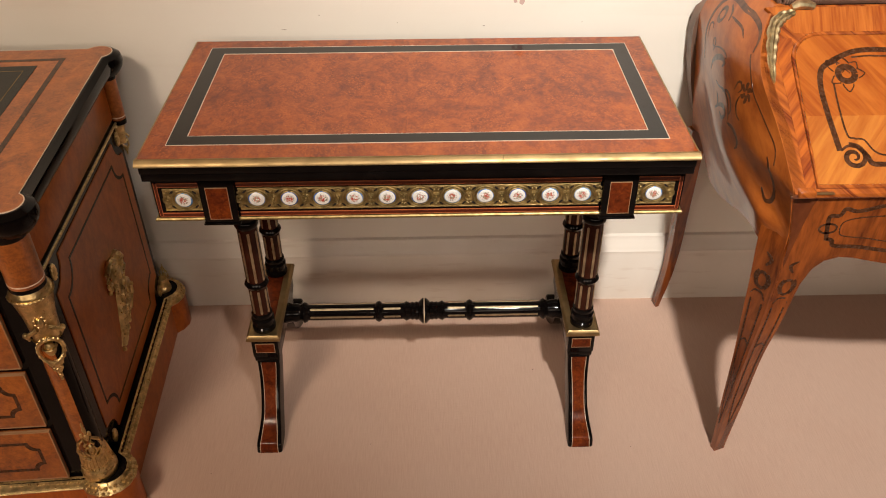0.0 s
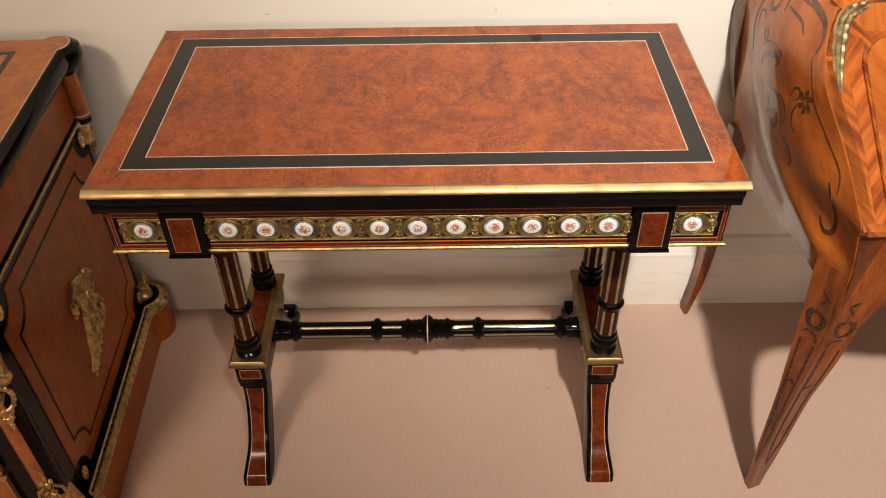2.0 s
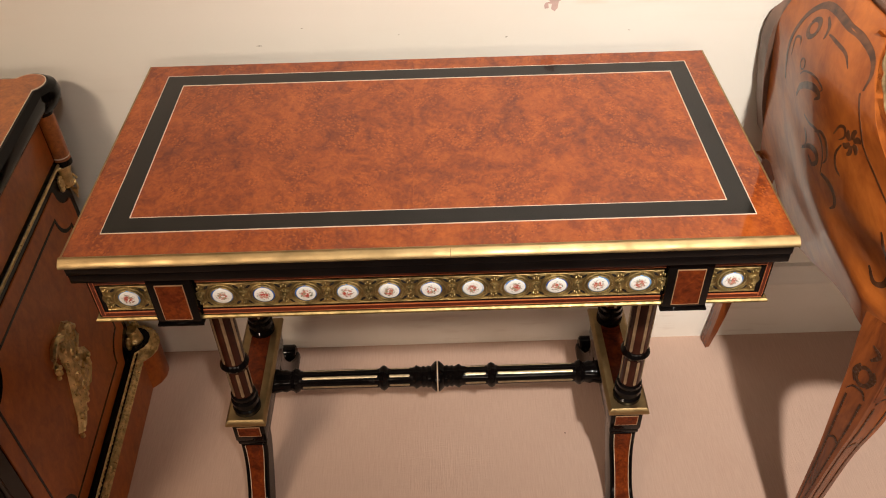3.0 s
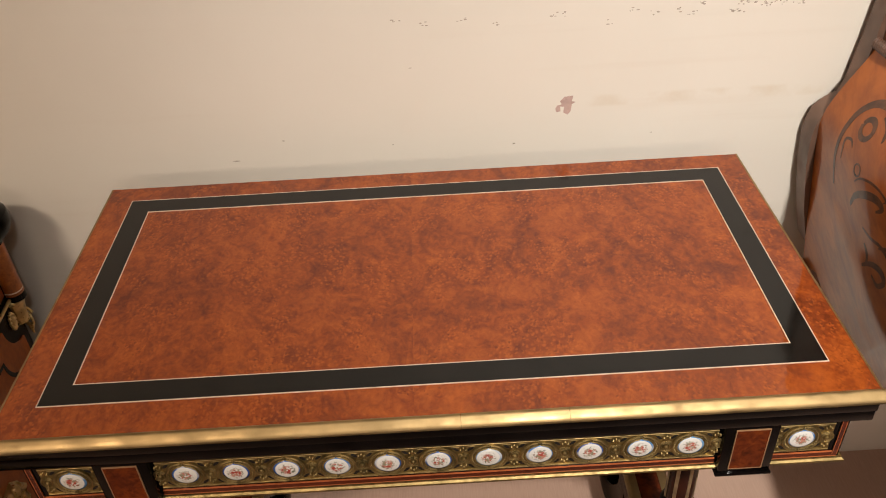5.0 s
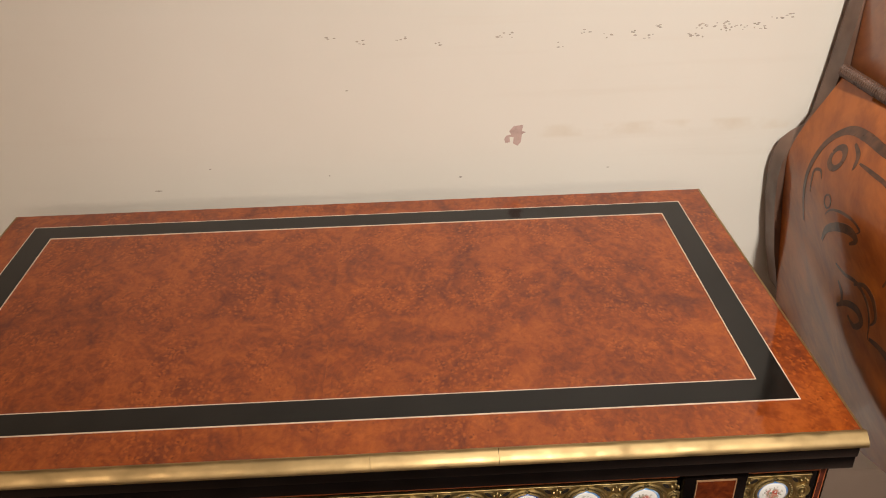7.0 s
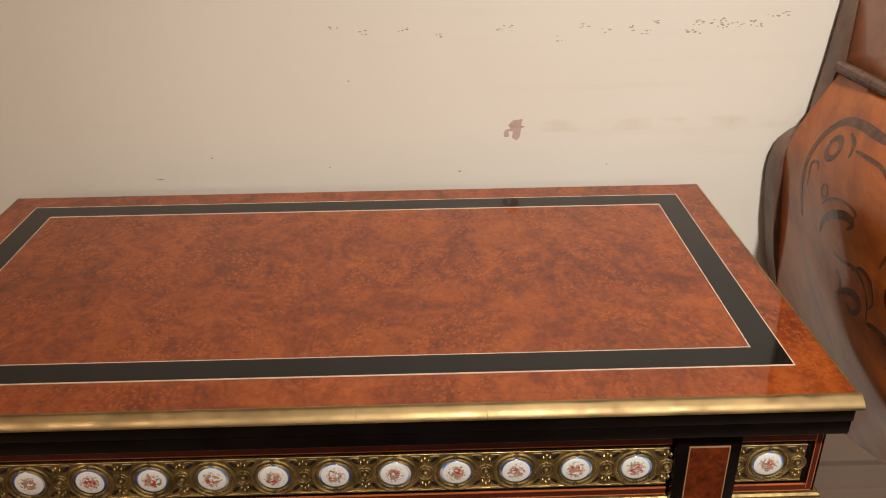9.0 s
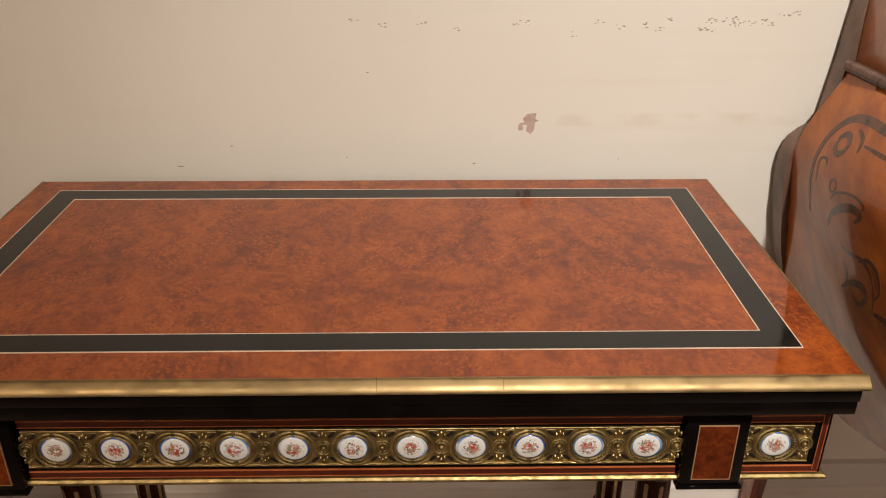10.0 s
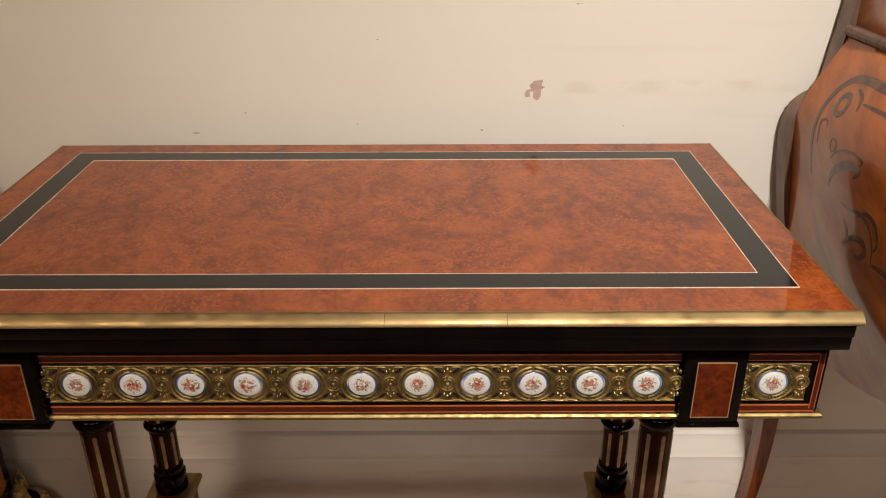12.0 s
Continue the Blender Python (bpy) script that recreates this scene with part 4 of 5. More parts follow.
        tube([on_column(k * u, z, o) for u, z, o in ((0.008, 0.160, 0.031), (0.020, 0.170, 0.029), (0.025, 0.186, 0.026), (0.020, 0.202, 0.027), (0.009, 0.210, 0.029), (0.004, 0.202, 0.0300), (0.010, 0.194, 0.0295))], lambda t: 0.0048 - 0.0018 * t, 7, strap_)
        tube([on_column(k * u, z, o) for u, z, o in ((0.006, 0.168, 0.030), (0.012, 0.180, 0.029), (0.006, 0.190, 0.0292))], 0.0030, 6, strap_)
        part("strap", strap_, ORMOLU, col)
    fin = bmesh.new()
    for u, z, qw, qz in ((0, 0.180, 0.0075, 0.014), (0, 0.212, 0.0070, 0.0085), (-0.008, 0.219, 0.0045, 0.0065), (0.008, 0.219, 0.0045, 0.0065), (0, 0.228, 0.0050, 0.0085), (0, 0.240, 0.0032, 0.0075)):
        blob(on_column(u, z, 0.0275), qw, qw * 0.8, qz, fin, 8)
    part("leaf_finial", fin, ORMOLU, col)

for ob in [o for o in desk.children_recursive if o.name.split(".")[0] in ("corner_column", "pilaster_veneer", "column_drum", "dark_band", "pale_line", "gilt_capital", "boss", "volute", "wreath", "urn", "berry_drop", "gilt_foot_mount", "strap", "leaf_finial")]:
    ex, ey = EARS[1][0] - DX, EARS[1][1] - DY
    fx, fy = EARS[0][0] - DX, EARS[0][1] - DY
    if ob.data.vertices[0].co.y < 0.1:
        lift_ = 1.12 if ob.name.split(".")[0] in ("gilt_foot_mount", "strap", "leaf_finial") else 1.0
        for v in ob.data.vertices:
            v.co = (fx - 0.012 + (v.co.x - fx) * 0.86, fy + (v.co.y - fy) * 0.86, 0.107 + (v.co.z - 0.107) * lift_)
    if ob.data.vertices[0].co.y > 0.1:
        for v in ob.data.vertices:
            kind_ = ob.name.split(".")[0]
            shift = -0.016 if kind_ in ("corner_column", "pilaster_veneer") else (0.006 if kind_ in ("gilt_foot_mount", "strap", "leaf_finial", "column_drum", "dark_band", "pale_line") else -0.002)
            if kind_ in ("gilt_foot_mount", "strap", "leaf_finial"):
                v.co.z = 0.107 + (v.co.z - 0.107) * 0.5
            if kind_ in ("gilt_capital", "boss", "volute", "wreath", "urn", "berry_drop"):
                v.co.z = 0.573 + (v.co.z - 0.573) * 0.45
            v.co.x, v.co.y = ex + shift + (v.co.x - ex) * 0.46, ey + (v.co.y - ey) * 0.46

# drawers on the front
for z0, z1 in ((0.114, 0.245), (0.262, 0.392), (0.408, 0.548)):
    dr = part("drawer", box(X0 + 0.03, -0.700, Y0 - 0.010, Y0 + 0.02, z0, z1, 0.0015), WALNUT, desk, "burr walnut drawer front")
    part("pale_edge", ring_prism(rect(X0 + 0.029, -0.699, z0 - 0.001, z1 + 0.001), rect(X0 + 0.031, -0.701, z0 + 0.001, z1 - 0.001), "y", Y0 - 0.0108, Y0 - 0.004), GOLDLINE, dr, "", 0)
    part("dark_line", ring_prism(hollow(X0 + 0.06, -0.728, z0 + 0.026, z1 - 0.026, 0.018), hollow(X0 + 0.066, -0.734, z0 + 0.032, z1 - 0.032, 0.018), "y", Y0 - 0.0108, Y0 - 0.004), KINGWOOD, dr, "dark inlaid hollow-cornered line", 0)

# the top
part("top_moulding", swept([(-0.03, 0.684), (0.003, 0.684), (0.008, 0.690), (0.014, 0.699), (0.017, 0.711), (0.014, 0.722), (0.004, 0.7292), (-0.03, 0.7292)], eared(0.014, 0.028, 14)), EBONY, desk, "ebonised moulded edge")
part("top_core", prism(eared(0.012, 0.026, 14), "z", 0.695, 0.729), EBONY, desk, "", 0)
part("top_veneer", prism(eared(0.0135, 0.0275, 14), "z", 0.70, 0.7304), WALNUT, desk, "burr walnut crossbanded surround", 0)
e1, e2 = eared(0.015, 0.029, 14), eared(0.0135, 0.0275, 14)
part("pale_line", ring_prism(e1, e2, "z", 0.725, 0.7306), STRING, desk, "", 0)
part("dark_band", frame_bars(X0 + 0.040, SX - 0.040, Y0 + 0.040, Y1 - 0.040, 0.010, 0.725, 0.7308), KINGWOOD, desk, "dark inlaid band", 0)
part("leather", box(X0 + 0.085, SX - 0.085, Y0 + 0.085, Y1 - 0.072, 0.72, 0.7312), LEATHER, desk, "black tooled leather writing surface", 0)
part("gold_tooling", frame_bars(X0 + 0.104, SX - 0.104, Y0 + 0.104, Y1 - 0.094, 0.0016, 0.725, 0.7315), BRASS, desk, "gold tooled line", 0)
desk.rotation_euler = (0, 0, radians(3.0))

# ---- slant-front bureau ----
RX = 0.995
bureau = thing("writing_bureau", (RX, 0.25, 0), "tulipwood slant-front bureau with dark floral marquetry and cabriole legs", "bureau")
SLANT0, SLANT1 = (-0.034, 0.690), (0.265, 0.885)
CORNER = ([0.50, 0.56, 0.60, 0.65, 0.692, 0.72, 0.745, 0.772, 0.80, 0.822, 0.847, 0.871, 0.886], [0.617, 0.6175, 0.616, 0.607, 0.598, 0.5955, 0.593, 0.586, 0.577, 0.578, 0.589, 0.604, 0.628])
REAR = ([0.46, 0.50, 0.55, 0.60, 0.668, 0.72, 0.771, 0.79, 0.82, 0.86, 0.886], [0.607, 0.603, 0.598, 0.592, 0.584, 0.577, 0.572, 0.575, 0.588, 0.612, 0.626])
SWELL = ([0.50, 0.56, 0.62, 0.68, 0.74, 0.80, 0.886], [0.002, 0.009, 0.021, 0.028, 0.026, 0.016, 0.0])
SCALLOP = ([-0.02, 0.015, 0.035, 0.060, 0.090, 0.142, 0.222, 0.27, 0.307, 0.345, 0.370, 0.395, 0.42, 0.455, 0.475, 0.50], [0.515, 0.538, 0.548, 0.552, 0.547, 0.534, 0.500, 0.484, 0.476, 0.474, 0.482, 0.499, 0.515, 0.530, 0.520, 0.49])


def smooth_at(table, v):
    """A softened reading of a table of heights and values."""
    return sum(np.interp(v + d, *table) for d in (-0.012, -0.006, 0, 0.006, 0.012)) / 5


def front_y(z):
    (ya, za), (yb, zb) = SLANT0, SLANT1
    if z > za:
        return ya + (yb - ya) * (z - za) / (zb - za)
    return float(np.interp(z, [0.50, 0.60, 0.680, 0.690], [-0.014, -0.020, -0.0222, -0.034]))


def side_x(u, z):
    """The bombe flank: u runs from the front corner (0) to the back (1)."""
    k = min(1.0, u / float(np.interp(z, [0.60, 0.70], [0.14, 1.0])))
    e = k * k * (3 - 2 * k)
    low = float(np.interp(-0.02 + 0.52 * u, *SCALLOP))
    curl = max(0.0, 1 - max(0.0, z - low) / 0.120) ** 2 * 0.004 * min(1.0, max(0.0, (u - 0.12) / 0.12))
    return smooth_at(CORNER, z) * (1 - e) + smooth_at(REAR, z) * e - smooth_at(SWELL, z) * 1.2 * math.sin(math.pi * u) * (1 - u * u) + curl


def flank_point(u, z, lift=0.0):
    yf = front_y(z)
    return (side_x(u, z) - lift, yf + (0.50 - yf) * u, z)


def mirrored(p):
    return (2 * RX - p[0], p[1], p[2])


for flip in (False, True):
    b = bmesh.new()
    grid = []
    for v in np.linspace(0, 1, 40):
        row = []
        for u in np.linspace(0, 1, 44):
            low = float(np.interp(-0.02 + 0.52 * u, *SCALLOP))
            row.append(flank_point(u, low + (0.886 - low) * v))
        grid.append(row)
    inner = [[(p[0] + 0.018, p[1], p[2]) for p in row] for row in grid]
    if flip:
        grid, inner = [[mirrored(p) for p in r] for r in grid], [[mirrored(p) for p in r] for r in inner]
    va, vb = [[b.verts.new(p) for p in r] for r in grid], [[b.verts.new(p) for p in r] for r in inner]
    R, C = len(va), len(va[0])
    for i in range(R - 1):
        for j in range(C - 1):
            b.faces.new((va[i][j], va[i][j + 1], va[i + 1][j + 1], va[i + 1][j]))
            b.faces.new((vb[i][j], vb[i + 1][j], vb[i + 1][j + 1], vb[i][j + 1]))
        for j in (0, C - 1):
            b.faces.new((va[i][j], va[i + 1][j], vb[i + 1][j], vb[i][j]))
    for j in range(C - 1):
        for i in (0, R - 1):
            b.faces.new((va[i][j], va[i][j + 1], vb[i][j + 1], vb[i][j]))
    part("side", b, TULIP_SIDE, bureau, "swelling tulipwood side with dark scrolling inlay", 60)

# front: sloping fall and scalloped apron
XL, XR = 0.60, 2 * RX - 0.60
sl = Vector((0, SLANT1[0] - SLANT0[0], SLANT1[1] - SLANT0[1]))
SLEN = sl.length
sl.normalize()
sn = Vector((0, -sl.z, sl.y))


def on_fall(x, s, lift=0.0):
    """A point on the fall: x in the world, s metres up the slope."""
    return Vector((x, *SLANT0)) + sl * s + sn * lift


def slope_plate(outline, lo, hi, bm=None):
    out = bm or bmesh.new()
    a, c = [out.verts.new(on_fall(x, s, lo)) for x, s in outline], [out.verts.new(on_fall(x, s, hi)) for x, s in outline]
    out.faces.new(a), out.faces.new(c)
    for i in range(len(outline)):
        j = (i + 1) % len(outline)
        out.faces.new((a[i], a[j], c[j], c[i]))
    return out


def corner_at(s):
    return smooth_at(CORNER, SLANT0[1] + sl.z * s)


left = [(corner_at(s) + 0.001, s) for s in np.linspace(0, SLEN, 16)]
part("fall_surround", slope_plate(left + [(2 * RX - x, s) for x, s in reversed(left)], -0.018, 0.0), CROSSBAND, bureau, "crossbanded fall", 0)


def rounded(x0, x1, s0, s1, r, n=7):
    pts = [(x0, s0), (x1, s0)]
    for cx, a0 in ((x1 - r, 0), (x0 + r, 90)):
        for k in range(n + 1):
            a = radians(a0 + 90 * k / n)
            pts.append((cx + r * math.cos(a), s1 - r + r * math.sin(a)))
    return pts


for flip in (False, True):
    inner_strip = [(0.618 - 0.05 * max(0.0, s - 0.1), s) for s in np.linspace(0.004, 0.29, 12)] + [(0.640, 0.29), (0.638, 0.10), (0.640, 0.004)]
    part("inner_crossband", slope_plate([(2 * RX - x if flip else x, s) for x, s in inner_strip], -0.004, 0.0004), CROSSBAND_DOWN, bureau, "crossbanding of opposed grain", 0)
    part("corner_block", box(*sorted((2 * RX - 0.604 if flip else 0.604, 2 * RX - 0.633 if flip else 0.633)), -0.0385, -0.012, 0.683, 0.6965, 0.003, None, 2), CROSSBAND, bureau, "small rounded block at the corner", 50)
part("top_band", slope_plate([(0.604, SLEN - 0.004), (0.645, 0.300), (2 * RX - 0.645, 0.300), (2 * RX - 0.604, SLEN - 0.004)], -0.006, 0.0005), CROSS_TOP, bureau, "crossbanded top edge", 0)
FX0, FX1, FS0, FS1 = 0.636, 2 * RX - 0.636, 0.012, 0.298
fall = part("fall", slope_plate(rounded(FX0, FX1, FS0, FS1, 0.055), -0.006, 0.0012), TULIP, bureau, "quartered tulipwood fall panel", 0)
lip = rounded(FX0, FX1, FS0, FS1, 0.055)
part("fall_moulding", tube([on_fall(x, s, 0.001) for x, s in lip], 0.0038, 8, None, True), CROSSBAND, fall, "slim rounded moulding")
half_ap = [(float(smooth_at(CORNER, z)) + 0.0015, z) for z in (0.690, 0.67, 0.65, 0.63, 0.60, 0.57)] + [(0.6190, 0.50), (0.6190, 0.455), (0.6510, 0.455), (0.6545, 0.474), (0.663, 0.500), (0.6735, 0.529), (0.690, 0.546), (0.713, 0.5535), (0.738, 0.551), (0.78, 0.541), (0.84, 0.530), (0.91, 0.521), (RX, 0.518)]
ap = half_ap + [(2 * RX - x, z) for x, z in reversed(half_ap[:-1])]
part("apron", prism(ap, "y", -0.0236, -0.006), TULIP_LEG, bureau, "scalloped tulipwood apron", 40)
# thin dark wedge that paints the shade on the canted knee
knee = [(float(smooth_at(CORNER, z)) + 0.002, z) for z in np.linspace(0.684, 0.57, 12)]
knee += [(0.6195, 0.545), (0.6215, 0.532), (0.6235, 0.545), (0.626, 0.57), (0.630, 0.60), (0.634, 0.63), (0.640, 0.662), (0.648, 0.684)]
for flip in (False, True):
    part("knee_veneer", prism([(2 * RX - x if flip else x, z) for x, z in knee], "y", -0.0245, -0.020), KNEE_SHADE, bureau, "dark wood piece that stands for the shade on the knee", 0)
part("sill", box(0.614, 2 * RX - 0.614, -0.0345, -0.01, 0.682, 0.6905, 0.002), CROSSBAND, bureau)
part("bottom", box(0.63, 2 * RX - 0.63, -0.005, 0.49, 0.545, 0.556), BACKWOOD, bureau, "", 0)
part("brass_hinge", box(0.628, 0.662, -0.0365, -0.030, 0.6900, 0.6922, 0.0004), BRASS, bureau, "thin brass hinge")

# cabriole legs
LEGZ = [0.0, 0.15, 0.30, 0.40, 0.50, 0.57, 0.63]
LEG = [[0.613, 0.029, 0.617, 0.015, 0.640, 0.024, 0.635, 0.044], [0.603, 0.018, 0.609, 0.0, 0.642, 0.007, 0.633, 0.038], [0.598, 0.014, 0.611, -0.012, 0.645, -0.004, 0.633, 0.038],
       [0.592, 0.015, 0.613, -0.0226, 0.650, -0.0222, 0.635, 0.040], [0.589, 0.018, 0.617, -0.0228, 0.662, -0.0225, 0.645, 0.045], [0.590, 0.034, 0.6185, -0.0232, 0.676, -0.0230, 0.670, 0.060], [0.598, 0.044, 0.624, -0.0150, 0.690, -0.0150, 0.680, 0.060]]
REARZ = [0.0, 0.05, 0.12, 0.20, 0.30, 0.52]
REARLEG = [[0.594, 0.482], [0.600, 0.482], [0.606, 0.483], [0.607, 0.482], [0.603, 0.478], [0.598, 0.474]]


def leg(flip):
    b = bmesh.new()
    secs = []
    for z in np.linspace(0, 0.61, 27):
        row = [sum(np.interp(z + d, LEGZ, [r[k] for r in LEG]) for d in (-0.03, 0, 0.03)) / 3 for k in range(8)]
        pts = [(row[2 * k], row[2 * k + 1], z) for k in range(4)]
        secs.append([mirrored(p) for p in pts] if flip else pts)
    return loft(secs, b)


def rear_leg(flip):
    secs = []
    for z in np.linspace(0, 0.52, 22):
        x, y = [sum(np.interp(z + d, REARZ, [r[k] for r in REARLEG]) for d in (-0.025, 0, 0.025)) / 3 for k in (0, 1)]
        w = float(np.interp(z, [0, 0.04, 0.1, 0.2, 0.3, 0.52], [0.011, 0.016, 0.022, 0.028, 0.032, 0.042]))
        pts = [(x - 0.004, y + 0.026, z), (x, y, z), (x + w * 0.85, y + 0.003, z), (x + w * 0.85, y + 0.032, z)]
        secs.append([mirrored(p) for p in pts] if flip else pts)
    return loft(secs)


for flip in (False, True):
    part("front_leg", leg(flip), TULIP_LEG, bureau, "slender cabriole leg with dark inlay", 30)
    part("rear_leg", rear_leg(flip), TULIP_LEG, bureau, "slender curved back leg", 30)

# dark back board, rope moulding and upper stage
half_back = [(0.600, 0.555), (0.583, 0.62), (0.569, 0.70), (0.566, 0.742), (0.568, 0.764), (0.574, 0.783), (0.588, 0.796), (0.603, 0.804), (0.611, 0.822), (0.620, 0.890), (0.628, 0.97), (0.648, 1.25)]
part("back_board", prism(half_back + [(2 * RX - x, z) for x, z in reversed(half_back)], "y", 0.5005, 0.535), BACKWOOD, bureau, "plain dark back board")
part("upper_stage", box(0.630, 2 * RX - 0.630, 0.285, 0.500, 0.884, 1.25, 0.002), TULIP_UP, bureau, "upright tulipwood upper stage")
rope = bmesh.new()
line = [Vector((0.621, 0.498, 0.892)), Vector((0.634, 0.272, 0.892)), Vector((2 * RX - 0.634, 0.272, 0.892))]
for a, c in zip(line, line[1:]):
    n = int((c - a).length / 0.0044)
    d = (c - a).normalized()
    u = d.cross(Vector((0, 0, 1)))
    for k in range(n):
        p = a + d * (k + 0.5) * (c - a).length / n
        ring = [p + u * (0.0066 * math.cos(t)) + Vector((0, 0, 0.0066 * math.sin(t))) + d * (0.0022 * math.cos(t)) for t in np.linspace(0, 2 * math.pi, 11)[:-1]]
        tube(ring, 0.0022, 5, rope, True)
part("rope_moulding", rope, ROPE, bureau, "turned rope moulding")


# ---- marquetry on the bureau ----
def curve(points, n=8):
    """A smooth line through points (Catmull-Rom)."""
    p = [np.array(points[0], float)] + [np.array(q, float) for q in points] + [np.array(points[-1], float)]
    out = []
    for a, b_, c, d in zip(p, p[1:], p[2:], p[3:]):
        for k in range(n):
            t = k / n
            out.append(0.5 * (2 * b_ + (c - a) * t + (2 * a - 5 * b_ + 4 * c - d) * t * t + (3 * b_ - a - 3 * c + d) * t ** 3))
    return out + [p[-1]]


def ribbon(points, width, onto, bm, taper=True, lift=0.00035, closed=False):
    """A thin inlaid strip along a smooth line; onto(a, b, lift) lays it on a surface."""
    line_ = curve(points)
    n = len(line_)
    rows = []
    for i, p in enumerate(line_):
        d = line_[min(i + 1, n - 1)] - line_[max(i - 1, 0)]
        d = d / (np.linalg.norm(d) + 1e-9)
        w = width / 2 * ((0.25 + 0.75 * math.sin(math.pi * min(1, 0.08 + 0.92 * i / (n - 1)))) if taper else 1)
        l, r = p + w * np.array((-d[1], d[0])), p - w * np.array((-d[1], d[0]))
        rows.append([bm.verts.new(onto(*l, lift)), bm.verts.new(onto(*r, lift)), bm.verts.new(onto(*r, -0.002)), bm.verts.new(onto(*l, -0.002))])
    for a, c in zip(rows, rows[1:]):
        for k in range(4):
            m = (k + 1) % 4
            bm.faces.new((a[k], a[m], c[m], c[k]))
    bm.faces.new(rows[0]), bm.faces.new(rows[-1])
    return bm


def ring_of(cx, cy, r, squash=1.0, n=9):
    return [(cx + r * math.cos(2 * math.pi * k / n), cy + squash * r * math.sin(2 * math.pi * k / n)) for k in range(n + 1)]


def spiral(cx, cy, r0, r1, a0, turns, n=16):
    return [(cx + (r0 + (r1 - r0) * k / n) * math.cos(a0 + turns * 2 * math.pi * k / n), cy + (r0 + (r1 - r0) * k / n) * math.sin(a0 + turns * 2 * math.pi * k / n)) for k in range(n + 1)]


def on_flank(y, z, lift):
    yf = front_y(z)
    u = min(max((y - yf) / (0.50 - yf), 0.0), 1.0)
    x, yy, zz = flank_point(u, z)
    return (x - lift, yy, zz)


def inlay(name, strokes, onto, parent, label, mapx=None, lift=0.00035):
    """One inlaid motif: strokes of (points, width, tapered)."""
    b = bmesh.new()
    for pts, w, tap in strokes:
        ribbon(pts, w, onto, b, tap, lift)
    if mapx:
        for v in b.verts:
            v.co = mapx(v.co)
    return part(name, b, SIDE_INLAY if onto is on_flank else KINGWOOD, parent, label, 0)


flank = bpy.data.objects["side"]
inlay("arch_inlay", [
    ([(0.424, 0.717), (0.432, 0.746), (0.434, 0.777), (0.435, 0.799), (0.433, 0.820), (0.423, 0.837), (0.403, 0.850), (0.368, 0.856), (0.319, 0.858), (0.284, 0.861), (0.240, 0.857), (0.214, 0.844), (0.203, 0.826)], 0.0105, True),
    (ring_of(0.390, 0.821, 0.0150, 0.78), 0.0075, False),
    ([(0.378, 0.844), (0.357, 0.839), (0.348, 0.830), (0.347, 0.825)], 0.0055, True),
    ([(0.343, 0.835), (0.317, 0.837), (0.281, 0.838), (0.255, 0.830)], 0.0042, True),
    ([(0.414, 0.764), (0.417, 0.778), (0.420, 0.791), (0.406, 0.797), (0.395, 0.791)], 0.0042, True)], on_flank, flank, "dark inlaid arch with a ring and hooks")
inlay("scroll_inlay", [
    (ring_of(0.361, 0.778, 0.0090, 0.85), 0.0026, False),
    ([(0.359, 0.762), (0.347, 0.774), (0.322, 0.784), (0.296, 0.788), (0.277, 0.785), (0.283, 0.777)], 0.0034, True),
    ([(0.358, 0.726), (0.349, 0.746), (0.322, 0.765), (0.294, 0.775), (0.278, 0.772), (0.289, 0.761)], 0.0110, True)], on_flank, flank, "dark scrolling inlay")
inlay("scroll_inlay", [
    ([(0.311, 0.722), (0.286, 0.723), (0.260, 0.729), (0.238, 0.725), (0.223, 0.711), (0.214, 0.683)], 0.0050, True),
    ([(0.290, 0.677), (0.270, 0.693), (0.246, 0.700), (0.233, 0.692), (0.244, 0.679), (0.262, 0.682)], 0.0090, True),
    ([(0.300, 0.705), (0.285, 0.695), (0.282, 0.680)], 0.0060, True),
    ([(0.212, 0.685), (0.190, 0.688), (0.168, 0.683), (0.160, 0.668), (0.168, 0.656)], 0.0085, True)], on_flank, flank, "dark scrolling inlay")
petal = [([(0.174 + 0.004 * math.cos(a), 0.764 + 0.004 * math.sin(a)), (0.174 + 0.012 * math.cos(a), 0.764 + 0.013 * math.sin(a)), (0.174 + 0.018 * math.cos(a + 0.3), 0.764 + 0.019 * math.sin(a + 0.3))], 0.0085, True) for a in np.linspace(0.3, 5.4, 6)]
inlay("flower_inlay", petal + [
    ([(0.214, 0.752), (0.208, 0.768), (0.197, 0.772), (0.191, 0.762), (0.199, 0.752)], 0.0048, True),
    ([(0.190, 0.750), (0.194, 0.733), (0.184, 0.718), (0.168, 0.713)], 0.0050, True),
    ([(0.262, 0.724), (0.243, 0.735), (0.223, 0.731), (0.210, 0.714), (0.216, 0.700)], 0.0060, True)], on_flank, flank, "dark inlaid flower with stems")
inlay("panel_line", [
    ([(0.205, 0.822), (0.186, 0.806), (0.169, 0.790), (0.150, 0.771), (0.100, 0.747), (0.052, 0.725), (0.036, 0.700)], 0.0026, False)], on_flank, flank, "fine dark inlaid line")
inlay("knee_scroll_inlay", [
    ([(0.066, 0.640), (0.050, 0.624), (0.034, 0.634), (0.030, 0.662), (0.046, 0.690), (0.060, 0.704)], 0.0085, True)], on_flank, flank, "dark scrolling inlay")

